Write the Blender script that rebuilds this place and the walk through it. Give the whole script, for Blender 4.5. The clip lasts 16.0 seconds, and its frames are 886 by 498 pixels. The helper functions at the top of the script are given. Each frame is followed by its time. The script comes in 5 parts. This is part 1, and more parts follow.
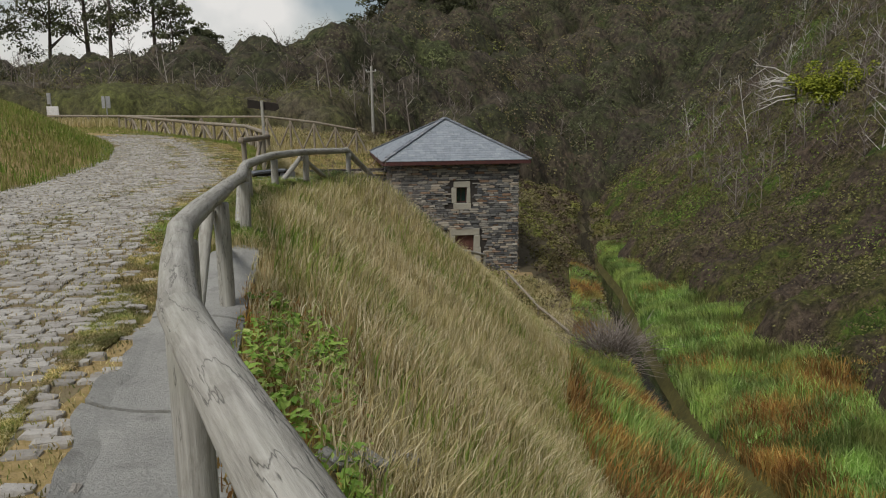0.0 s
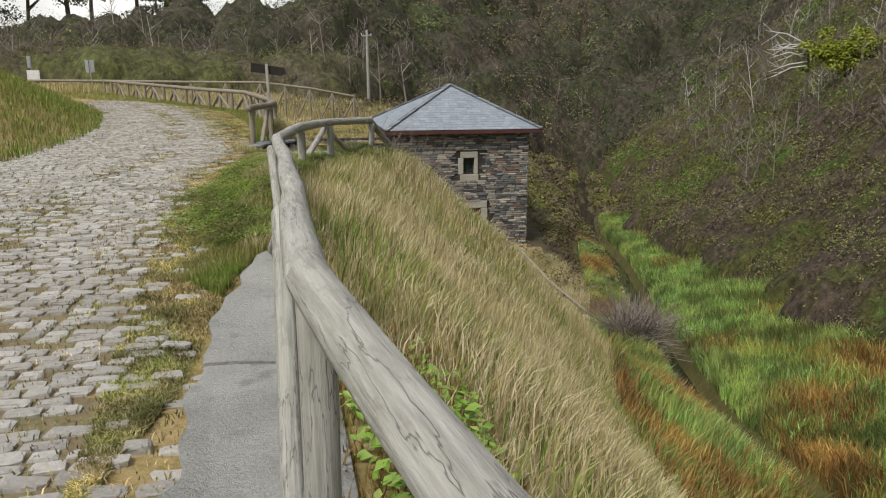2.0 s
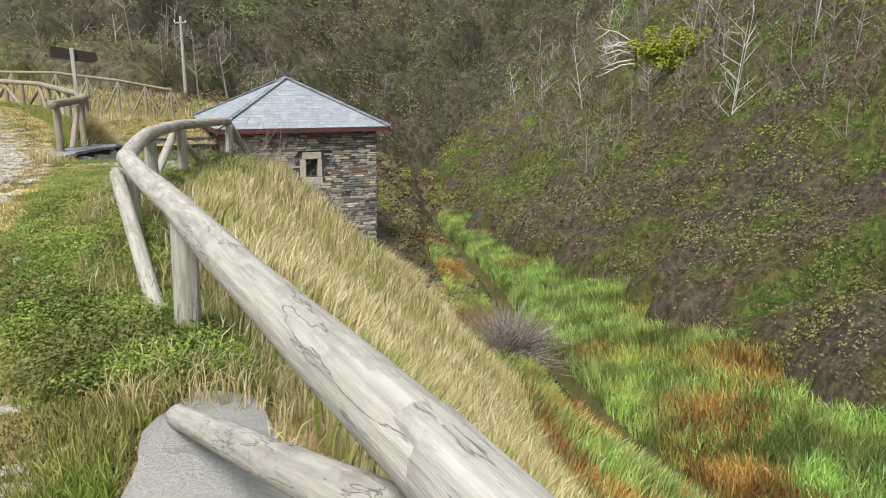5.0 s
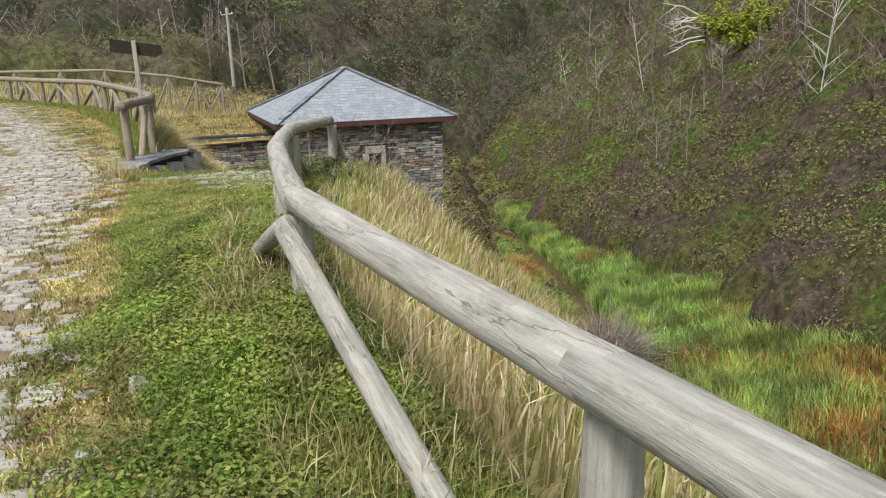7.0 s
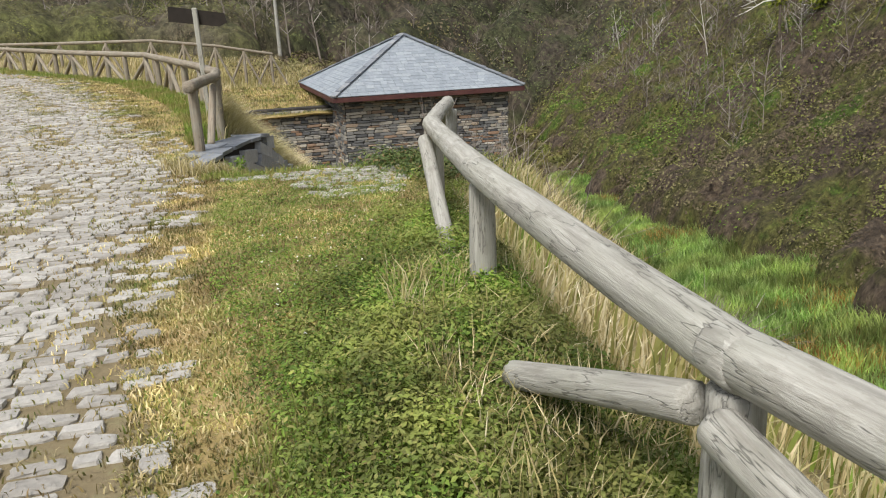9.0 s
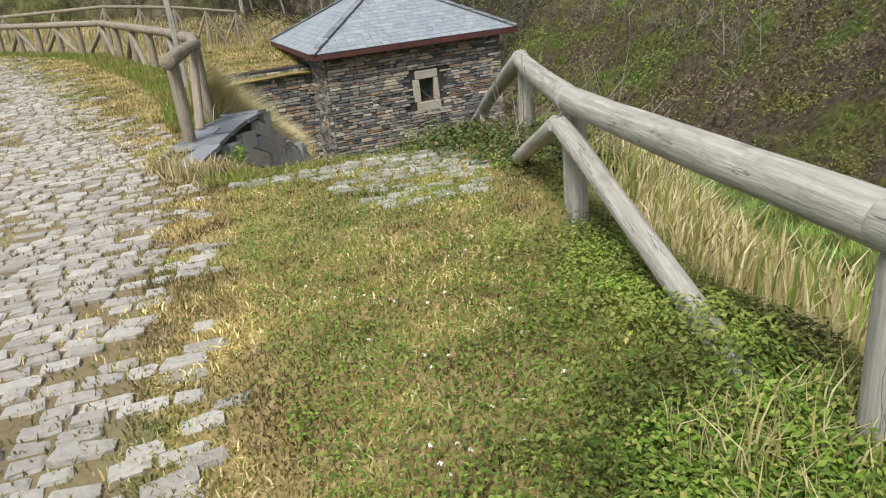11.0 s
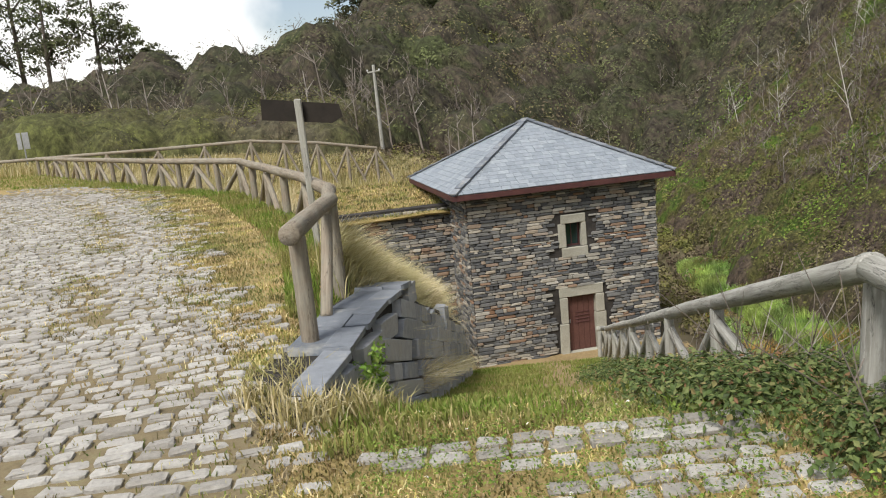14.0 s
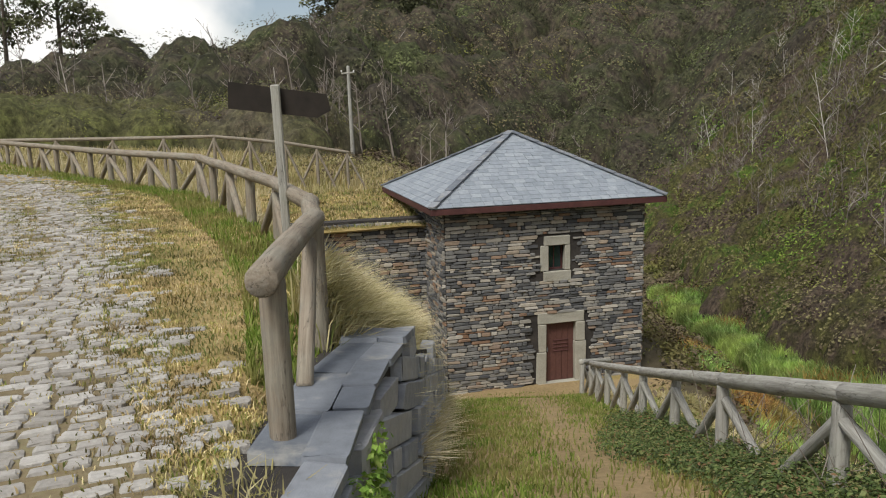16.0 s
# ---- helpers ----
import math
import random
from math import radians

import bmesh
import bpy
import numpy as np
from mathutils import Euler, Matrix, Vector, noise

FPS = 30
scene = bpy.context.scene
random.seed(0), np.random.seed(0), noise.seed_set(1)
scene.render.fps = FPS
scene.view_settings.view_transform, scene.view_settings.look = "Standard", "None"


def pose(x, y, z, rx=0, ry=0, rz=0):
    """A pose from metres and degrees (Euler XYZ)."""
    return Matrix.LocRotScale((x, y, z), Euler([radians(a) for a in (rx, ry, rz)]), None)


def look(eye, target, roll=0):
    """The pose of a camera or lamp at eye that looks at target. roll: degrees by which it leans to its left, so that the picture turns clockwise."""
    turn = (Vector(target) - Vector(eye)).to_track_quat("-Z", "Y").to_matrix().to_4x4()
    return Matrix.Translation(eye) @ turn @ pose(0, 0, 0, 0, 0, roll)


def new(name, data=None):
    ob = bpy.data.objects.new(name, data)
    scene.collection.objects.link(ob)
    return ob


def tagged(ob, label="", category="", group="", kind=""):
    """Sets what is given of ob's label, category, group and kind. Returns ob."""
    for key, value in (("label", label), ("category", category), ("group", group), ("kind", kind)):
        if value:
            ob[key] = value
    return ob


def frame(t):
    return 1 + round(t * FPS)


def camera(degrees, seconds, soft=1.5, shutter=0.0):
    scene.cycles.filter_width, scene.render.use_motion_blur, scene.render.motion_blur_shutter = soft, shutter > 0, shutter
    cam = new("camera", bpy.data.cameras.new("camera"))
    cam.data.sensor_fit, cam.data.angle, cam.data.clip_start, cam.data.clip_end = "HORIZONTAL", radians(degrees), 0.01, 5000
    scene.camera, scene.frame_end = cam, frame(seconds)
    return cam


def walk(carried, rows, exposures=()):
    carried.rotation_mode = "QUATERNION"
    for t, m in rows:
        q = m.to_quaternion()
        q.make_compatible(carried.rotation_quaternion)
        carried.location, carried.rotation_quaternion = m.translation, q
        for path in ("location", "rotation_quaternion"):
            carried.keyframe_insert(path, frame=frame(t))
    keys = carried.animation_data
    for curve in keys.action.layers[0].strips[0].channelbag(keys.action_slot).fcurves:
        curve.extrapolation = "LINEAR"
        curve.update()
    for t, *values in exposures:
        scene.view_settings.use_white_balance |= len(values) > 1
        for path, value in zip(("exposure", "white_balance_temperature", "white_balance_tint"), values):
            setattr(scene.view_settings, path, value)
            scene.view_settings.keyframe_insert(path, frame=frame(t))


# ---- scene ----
cam = camera(60.0, 16.0, soft=1.1)
PATH = [
    (0, (0.164, 0.882, 1.505), (0.132, 2.842, 1.111), -0.2),
    (0.5, (-0.152, 1.312, 1.504), (-0.237, 3.268, 1.096), -1.2),
    (1, (-0.312, 1.658, 1.513), (-0.492, 3.6, 1.07), -1.1),
    (1.5, (-0.589, 2.064, 1.487), (-0.597, 4.023, 1.086), 0.6),
    (2, (-0.789, 2.477, 1.448), (-0.784, 4.42, 0.972), 0.1),
    (2.5, (-0.966, 2.919, 1.446), (-1.004, 4.853, 0.937), 1.3),
    (3, (-1.212, 3.403, 1.473), (-1.004, 5.331, 0.98), 0.4),
    (3.5, (-1.29, 3.964, 1.424), (-0.995, 5.848, 0.822), 0.2),
    (4, (-1.449, 4.491, 1.431), (-0.997, 6.375, 0.935), 0.3),
    (4.5, (-1.576, 4.956, 1.37), (-1.108, 6.84, 0.89), 1.0),
    (7, (-2.591, 7.81, 1.22), (-2.228, 9.708, 0.703), -0.9),
    (7.5, (-2.716, 8.307, 1.241), (-2.529, 10.232, 0.731), -1.6),
    (8, (-2.913, 8.825, 1.257), (-2.571, 10.714, 0.697), -1.9),
    (8.5, (-3.059, 9.32, 1.236), (-2.885, 11.24, 0.704), -0.4),
    (9, (-3.294, 9.813, 1.229), (-3.032, 11.703, 0.632), -1.8),
    (9.5, (-3.455, 10.257, 1.211), (-3.205, 12.156, 0.635), -5.1),
    (12, (-3.892, 12.698, 1.144), (-3.583, 14.498, 0.33), -5.7),
    (12.5, (-3.847, 13.077, 1.127), (-3.662, 14.893, 0.31), -8.4),
    (13, (-3.906, 13.417, 1.1), (-3.812, 15.2, 0.199), -6.5),
    (13.5, (-4.017, 13.789, 1.2), (-3.753, 15.682, 0.613), -2.7),
    (14, (-4.014, 14.231, 1.199), (-3.979, 16.195, 0.821), -5.2),
    (14.5, (-4.023, 14.645, 1.171), (-4.063, 16.608, 0.787), -4.7),
    (15, (-4.105, 15.018, 1.196), (-4.163, 16.979, 0.807), -3.9),
    (15.5, (-4.171, 15.493, 1.172), (-4.175, 17.47, 0.871), -3.5),
    (16, (-4.367, 15.956, 1.119), (-4.227, 17.919, 0.759), -1.4),
]
walk(cam, [(t, look(eye, goal, roll)) for t, eye, goal, roll in PATH],
     [(0, -0.35), (2.0, 0.12), (3.0, 0.45), (4.5, 0.85), (7.0, 0.55), (9.5, 0.55), (12.5, 0.57), (13.5, 0.58), (14.0, 0.5), (14.6, 0.2), (16, 0.15)])

# ---- light ----
SUN_DIR = (radians(54), radians(212))
world = bpy.data.worlds.new("world")
scene.world = world
world.use_nodes = True
wn = world.node_tree
wn.nodes.clear()
w_out = wn.nodes.new("ShaderNodeOutputWorld")
w_bg = wn.nodes.new("ShaderNodeBackground")
w_sky = wn.nodes.new("ShaderNodeTexSky")
w_sky.sky_type = "NISHITA"
w_sky.sun_disc = False
w_sky.sun_elevation, w_sky.sun_rotation = SUN_DIR
w_mix = wn.nodes.new("ShaderNodeMix")
w_mix.data_type = "RGBA"
w_co = wn.nodes.new("ShaderNodeTexCoord")
w_noise = wn.nodes.new("ShaderNodeTexNoise")
w_noise.inputs["Scale"].default_value = 3.2
w_noise.inputs["Detail"].default_value = 6
w_ramp = wn.nodes.new("ShaderNodeValToRGB")
w_ramp.color_ramp.elements[0].position = 0.46
w_ramp.color_ramp.elements[1].position = 0.62
w_ramp.color_ramp.elements[0].color = (0.15, 0.15, 0.15, 1)
wn.links.new(w_co.outputs["Generated"], w_noise.inputs["Vector"])
wn.links.new(w_noise.outputs["Fac"], w_ramp.inputs["Fac"])
wn.links.new(w_ramp.outputs["Color"], w_mix.inputs["Factor"])
wn.links.new(w_sky.outputs["Color"], w_mix.inputs[6])
w_mix.inputs[7].default_value = (13.0, 12.8, 12.4, 1)
wn.links.new(w_mix.outputs[2], w_bg.inputs["Color"])
w_bg.inputs["Strength"].default_value = 0.075
wn.links.new(w_bg.outputs["Background"], w_out.inputs["Surface"])

sun = new("sun", bpy.data.lights.new("sun", "SUN"))
sun.data.energy, sun.data.angle, sun.data.color = 3.0, radians(18), (1.0, 0.955, 0.89)
sun.rotation_euler = (radians(36), 0, radians(-32))


# ---- materials ----
def ramp_colors(nt, fac, stops):
    r = nt.nodes.new("ShaderNodeValToRGB")
    el = r.color_ramp.elements
    while len(el) < len(stops):
        el.new(0.5)
    for e, (p, c) in zip(el, stops):
        e.position, e.color = p, (*c, 1)
    nt.links.new(fac, r.inputs["Fac"])
    return r.outputs["Color"]


def noise_node(nt, vec, scale, detail=5, rough=0.6):
    n = nt.nodes.new("ShaderNodeTexNoise")
    n.inputs["Scale"].default_value = scale
    n.inputs["Detail"].default_value = detail
    n.inputs["Roughness"].default_value = rough
    nt.links.new(vec, n.inputs["Vector"])
    return n.outputs["Fac"]


def mix_color(nt, fac, a, b, blend="MIX"):
    m = nt.nodes.new("ShaderNodeMix")
    m.data_type, m.blend_type = "RGBA", blend
    for sock, v in ((m.inputs[0], fac), (m.inputs[6], a), (m.inputs[7], b)):
        if isinstance(v, (int, float)):
            sock.default_value = v
        elif isinstance(v, tuple):
            sock.default_value = (*v, 1)
        else:
            nt.links.new(v, sock)
    return m.outputs[2]


def start_material(name, rough=0.8):
    m = bpy.data.materials.new(name)
    m.use_nodes = True
    nt = m.node_tree
    b = nt.nodes["Principled BSDF"]
    b.inputs["Roughness"].default_value = rough
    b.inputs["Specular IOR Level"].default_value = 0.3
    co = nt.nodes.new("ShaderNodeTexCoord").outputs["Object"]
    return m, nt, b, co


def add_bump(nt, b, height, strength, dist=0.02):
    u = nt.nodes.new("ShaderNodeBump")
    u.inputs["Strength"].default_value, u.inputs["Distance"].default_value = strength, dist
    nt.links.new(height, u.inputs["Height"])
    nt.links.new(u.outputs["Normal"], b.inputs["Normal"])


def scaled(nt, vec, sx, sy, sz):
    mp = nt.nodes.new("ShaderNodeMapping")
    mp.inputs["Scale"].default_value = (sx, sy, sz)
    nt.links.new(vec, mp.inputs["Vector"])
    return mp.outputs["Vector"]


def earth_material(name, stops, fine=9.0, broad=0.5, bump=0.6, rough=0.95):
    """Soil or turf: fine grain mixed with broad patches."""
    m, nt, b, co = start_material(name, rough)
    f, g = noise_node(nt, co, fine, 8, 0.7), noise_node(nt, co, broad, 4)
    mixv = nt.nodes.new("ShaderNodeMath")
    mixv.operation = "ADD"
    half = nt.nodes.new("ShaderNodeMath")
    half.operation = "MULTIPLY"
    half.inputs[1].default_value = 0.5
    nt.links.new(f, mixv.inputs[0]), nt.links.new(g, mixv.inputs[1])
    nt.links.new(mixv.outputs[0], half.inputs[0])
    nt.links.new(ramp_colors(nt, half.outputs[0], stops), b.inputs["Base Color"])
    add_bump(nt, b, f, bump, 0.05)
    return m


def island_material(name, stops, rough=0.75, translucent=0.25, broad=0.0, other=(0.1, 0.1, 0.03), plant=0.0):
    """Leaves and blades, each with its own colour, in patches."""
    m, nt, b, co = start_material(name, rough)
    geo = nt.nodes.new("ShaderNodeNewGeometry")
    col = ramp_colors(nt, geo.outputs["Random Per Island"], stops)
    if broad:
        patch = noise_node(nt, co, broad, 3)
        fac = ramp_colors(nt, patch, [(0.42, (0, 0, 0)), (0.6, (1, 1, 1))])
        col = mix_color(nt, fac, col, mix_color(nt, 0.6, col, other))
    if plant:
        tone = ramp_colors(nt, noise_node(nt, co, plant, 2, 0.5), [(0.36, (0.5, 0.47, 0.44)), (0.5, (0.95, 0.95, 0.95)), (0.64, (1.45, 1.5, 1.3))])
        col = mix_color(nt, 1.0, col, tone, "MULTIPLY")
    nt.links.new(col, b.inputs["Base Color"])
    if translucent:
        tr = nt.nodes.new("ShaderNodeBsdfTranslucent")
        nt.links.new(col, tr.inputs["Color"])
        mx = nt.nodes.new("ShaderNodeMixShader")
        mx.inputs[0].default_value = translucent
        nt.links.new(b.outputs[0], mx.inputs[1]), nt.links.new(tr.outputs[0], mx.inputs[2])
        nt.links.new(mx.outputs[0], nt.nodes["Material Output"].inputs["Surface"])
    return m


def stone_material(name, stops, rough=0.85, per_object=True, grain=14.0, bump=0.5, lichen=None):
    """Stone pieces that vary piece by piece, with grain and lichen."""
    m, nt, b, co = start_material(name, rough)
    if per_object:
        r1 = nt.nodes.new("ShaderNodeObjectInfo").outputs["Random"]
        r2 = nt.nodes.new("ShaderNodeNewGeometry").outputs["Random Per Island"]
        a = nt.nodes.new("ShaderNodeMath")
        a.operation = "ADD"
        w = nt.nodes.new("ShaderNodeMath")
        w.operation = "FRACT"
        nt.links.new(r1, a.inputs[0]), nt.links.new(r2, a.inputs[1]), nt.links.new(a.outputs[0], w.inputs[0])
        col = ramp_colors(nt, w.outputs[0], stops)
    else:
        col = ramp_colors(nt, noise_node(nt, co, 1.5, 4), stops)
    geo = nt.nodes.new("ShaderNodeNewGeometry").outputs["Position"]
    g = noise_node(nt, geo, grain, 8, 0.7)
    col = mix_color(nt, 0.55, col, ramp_colors(nt, g, [(0.25, (0.35, 0.35, 0.35)), (0.7, (1, 1, 1))]), "MULTIPLY")
    if lichen:
        fac = ramp_colors(nt, noise_node(nt, geo, 4.5, 6), [(0.55, (0, 0, 0)), (0.68, (1, 1, 1))])
        col = mix_color(nt, mix_color(nt, 0.6, (0.0, 0.0, 0.0), fac), col, lichen)
    nt.links.new(col, b.inputs["Base Color"])
    add_bump(nt, b, g, bump, 0.02)
    return m


def log_material(name, stops):
    """Weathered round timber: streaks and drying cracks along the log."""
    m, nt, b, co = start_material(name, 0.85)
    geo = nt.nodes.new("ShaderNodeObjectInfo").outputs["Random"]
    off = nt.nodes.new("ShaderNodeVectorMath")
    off.operation = "ADD"
    sc = nt.nodes.new("ShaderNodeVectorMath")
    sc.operation = "SCALE"
    sc.inputs[0].default_value = (37, 19, 53)
    nt.links.new(geo, sc.inputs["Scale"])
    nt.links.new(co, off.inputs[0]), nt.links.new(sc.outputs[0], off.inputs[1])
    v = off.outputs[0]
    streak = noise_node(nt, scaled(nt, v, 44, 44, 2.6), 1.0, 8, 0.7)
    blot = noise_node(nt, v, 3.5, 5)
    col = ramp_colors(nt, streak, stops)
    fac = ramp_colors(nt, blot, [(0.45, (0, 0, 0)), (0.7, (1, 1, 1))])
    col = mix_color(nt, fac, col, mix_color(nt, 0.4, col, (0.33, 0.34, 0.28)))
    spots = ramp_colors(nt, noise_node(nt, scaled(nt, v, 9, 9, 3), 1.6, 6, 0.7), [(0.53, (0, 0, 0)), (0.6, (1, 1, 1))])
    col = mix_color(nt, mix_color(nt, 0.4, (0.0, 0.0, 0.0), spots), col, (0.2, 0.19, 0.16))
    crack = ramp_colors(nt, noise_node(nt, scaled(nt, v, 8, 8, 0.9), 1.0, 5, 0.6),
                        [(0.494, (1, 1, 1)), (0.5, (0, 0, 0)), (0.506, (1, 1, 1))])
    col = mix_color(nt, 0.6, col, crack, "MULTIPLY")
    nt.links.new(col, b.inputs["Base Color"])
    h = mix_color(nt, 0.5, streak, crack, "MULTIPLY")
    add_bump(nt, b, h, 0.7, 0.012)
    return m


M_TURF = earth_material("turf", [(0.3, (0.1, 0.1, 0.03)), (0.46, (0.27, 0.21, 0.08)), (0.6, (0.42, 0.31, 0.15))], 22, 0.7)
M_DRY = earth_material("dry_slope", [(0.3, (0.2, 0.165, 0.07)), (0.6, (0.42, 0.35, 0.18))], 8, 0.5)
M_MARSH = earth_material("marsh", [(0.3, (0.03, 0.03, 0.012)), (0.6, (0.11, 0.1, 0.03))], 6, 0.4)
M_HILL = earth_material("hill_soil", [(0.3, (0.045, 0.037, 0.02)), (0.5, (0.085, 0.07, 0.04)), (0.65, (0.12, 0.115, 0.048))], 3, 0.12)
M_PATH = earth_material("path_soil", [(0.3, (0.16, 0.12, 0.055)), (0.6, (0.34, 0.25, 0.13))], 12, 0.8)
M_ROAD = earth_material("road_bed", [(0.3, (0.12, 0.1, 0.06)), (0.5, (0.22, 0.175, 0.1)), (0.62, (0.24, 0.22, 0.12))], 26, 0.9)
M_CONCRETE = stone_material("concrete", [(0.3, (0.33, 0.33, 0.31)), (0.7, (0.46, 0.46, 0.43))], 0.9, False, 60, 0.9, (0.17, 0.17, 0.155))
M_COBBLE = stone_material("cobble", [(0.0, (0.34, 0.32, 0.285)), (0.5, (0.44, 0.42, 0.385)), (1.0, (0.55, 0.53, 0.49))], 0.75, True, 34, 0.7)
M_SLATE = stone_material("slate_rubble", [(0.0, (0.08, 0.083, 0.088)), (0.3, (0.16, 0.163, 0.165)), (0.55, (0.28, 0.275, 0.255)), (0.72, (0.38, 0.36, 0.31)), (0.84, (0.27, 0.16, 0.1)), (0.93, (0.45, 0.4, 0.32)), (1.0, (0.56, 0.53, 0.47))], 0.85, True, 10, 0.7)
M_MORTAR = stone_material("mortar", [(0.3, (0.03, 0.028, 0.026)), (0.7, (0.07, 0.062, 0.055))], 0.95, False, 18, 0.5)
M_WALLSTONE = stone_material("wall_stone", [(0.0, (0.28, 0.295, 0.32)), (0.5, (0.4, 0.415, 0.435)), (1.0, (0.5, 0.5, 0.495))], 0.8, True, 12, 0.7, (0.42, 0.41, 0.37))
M_CAP = stone_material("cap_slate", [(0.0, (0.15, 0.17, 0.2)), (1.0, (0.27, 0.29, 0.32))], 0.6, True, 9, 0.4, (0.33, 0.32, 0.28))
M_GRANITE = stone_material("granite", [(0.3, (0.36, 0.35, 0.29)), (0.7, (0.5, 0.48, 0.41))], 0.85, False, 30, 0.4)
M_TILE = stone_material("roof_slate", [(0.0, (0.25, 0.285, 0.32)), (0.5, (0.29, 0.325, 0.365)), (1.0, (0.34, 0.375, 0.41))], 0.5, True, 7, 0.25)
M_FASCIA = stone_material("painted_fascia", [(0.3, (0.075, 0.03, 0.03)), (0.7, (0.12, 0.05, 0.045))], 0.6, False, 8, 0.2)
M_DOOR = stone_material("painted_door", [(0.3, (0.1, 0.045, 0.038)), (0.7, (0.16, 0.075, 0.06))], 0.65, False, 12, 0.3)
M_LOG = log_material("weathered_log", [(0.28, (0.2, 0.192, 0.17)), (0.5, (0.36, 0.35, 0.315)), (0.7, (0.5, 0.49, 0.45))])
M_LOG_DARK = log_material("brown_log", [(0.25, (0.12, 0.1, 0.075)), (0.5, (0.25, 0.21, 0.16)), (0.75, (0.36, 0.32, 0.26))])
M_SIGN = stone_material("dark_board", [(0.3, (0.02, 0.017, 0.014)), (0.7, (0.05, 0.04, 0.032))], 0.85, False, 9, 0.4)
M_BARK = stone_material("bark", [(0.3, (0.07, 0.055, 0.04)), (0.7, (0.17, 0.14, 0.11))], 0.9, False, 12, 0.6)
M_TWIG = island_material("grey_twig", [(0.0, (0.1, 0.08, 0.065)), (0.6, (0.2, 0.17, 0.145)), (1.0, (0.34, 0.31, 0.28))], 0.9, 0)
M_BONE = island_material("bleached_wood", [(0.0, (0.4, 0.37, 0.34)), (1.0, (0.62, 0.59, 0.56))], 0.85, 0)
M_METAL = stone_material("grey_metal", [(0.3, (0.3, 0.31, 0.32)), (0.7, (0.45, 0.46, 0.47))], 0.5, False, 10, 0.1)
M_WHITE = stone_material("white_panel", [(0.3, (0.68, 0.68, 0.68)), (0.7, (0.8, 0.8, 0.8))], 0.6, False, 10, 0.1)
M_DRYBLADE = island_material("dry_blade", [(0.0, (0.2, 0.21, 0.06)), (0.3, (0.42, 0.34, 0.15)), (0.7, (0.62, 0.52, 0.3)), (1.0, (0.76, 0.67, 0.46))], 0.75, 0.2, 0.6, (0.3, 0.29, 0.11))
M_PALE = island_material("pale_blade", [(0.0, (0.36, 0.3, 0.14)), (0.3, (0.58, 0.49, 0.28)), (1.0, (0.84, 0.76, 0.55))], 0.75, 0.25, 0.7, (0.36, 0.34, 0.13))
M_GREENBLADE = island_material("green_blade", [(0.0, (0.09, 0.16, 0.02)), (0.5, (0.18, 0.27, 0.04)), (0.85, (0.27, 0.33, 0.08)), (1.0, (0.46, 0.4, 0.18))], 0.7, 0.3, 0.8, (0.3, 0.24, 0.1))
M_STRAW = island_material("straw_blade", [(0.0, (0.1, 0.14, 0.03)), (0.35, (0.3, 0.24, 0.09)), (0.7, (0.52, 0.4, 0.2)), (1.0, (0.78, 0.65, 0.42))], 0.8, 0.2, 1.1, (0.13, 0.19, 0.05), 3.0)
M_REED = island_material("reed_blade", [(0.0, (0.12, 0.22, 0.05)), (0.55, (0.25, 0.4, 0.1)), (1.0, (0.48, 0.6, 0.26))], 0.65, 0.35, 0.45, (0.4, 0.44, 0.14), 0.8)
M_RUST = island_material("rust_reed", [(0.0, (0.24, 0.11, 0.03)), (0.5, (0.42, 0.22, 0.07)), (1.0, (0.56, 0.4, 0.16))], 0.75, 0.3, 0.5, (0.24, 0.26, 0.07), 0.9)
M_HEATH = island_material("brown_scrub_leaf", [(0.0, (0.12, 0.09, 0.06)), (0.5, (0.16, 0.122, 0.085)), (1.0, (0.21, 0.165, 0.12))], 0.85, 0.1, 0.5, (0.14, 0.14, 0.05), 0.5)
M_OLIVE = island_material("olive_scrub_leaf", [(0.0, (0.1, 0.115, 0.028)), (0.5, (0.14, 0.155, 0.04)), (1.0, (0.19, 0.2, 0.06))], 0.8, 0.15, 0.3, (0.16, 0.115, 0.06), 0.45)
M_LEAF = island_material("green_leaf", [(0.0, (0.06, 0.11, 0.014)), (0.5, (0.14, 0.23, 0.03)), (1.0, (0.25, 0.34, 0.06))], 0.6, 0.25)
M_WEED = island_material("verge_leaf", [(0.0, (0.06, 0.12, 0.016)), (0.45, (0.13, 0.22, 0.03)), (0.8, (0.22, 0.29, 0.06)), (1.0, (0.34, 0.31, 0.11))], 0.6, 0.3, 1.8, (0.24, 0.22, 0.08), 2.6)
M_IVY = island_material("ivy_leaf", [(0.0, (0.13, 0.25, 0.03)), (0.6, (0.26, 0.42, 0.07)), (1.0, (0.42, 0.52, 0.14))], 0.5, 0.25)


def canopy_material(name, stops, patch, fine):
    """Close-grown shrubs: patches of plants, twiggy grain and rough relief."""
    m, nt, b, co = start_material(name, 0.9)
    tall = scaled(nt, co, 1, 1, 0.45)
    col = ramp_colors(nt, noise_node(nt, co, patch, 4, 0.6), stops)
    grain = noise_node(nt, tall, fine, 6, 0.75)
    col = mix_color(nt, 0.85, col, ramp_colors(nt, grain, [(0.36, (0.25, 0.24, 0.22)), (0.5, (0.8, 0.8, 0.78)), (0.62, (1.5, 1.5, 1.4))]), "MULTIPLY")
    nt.links.new(col, b.inputs["Base Color"])
    add_bump(nt, b, grain, 1.0, 0.35)
    return m


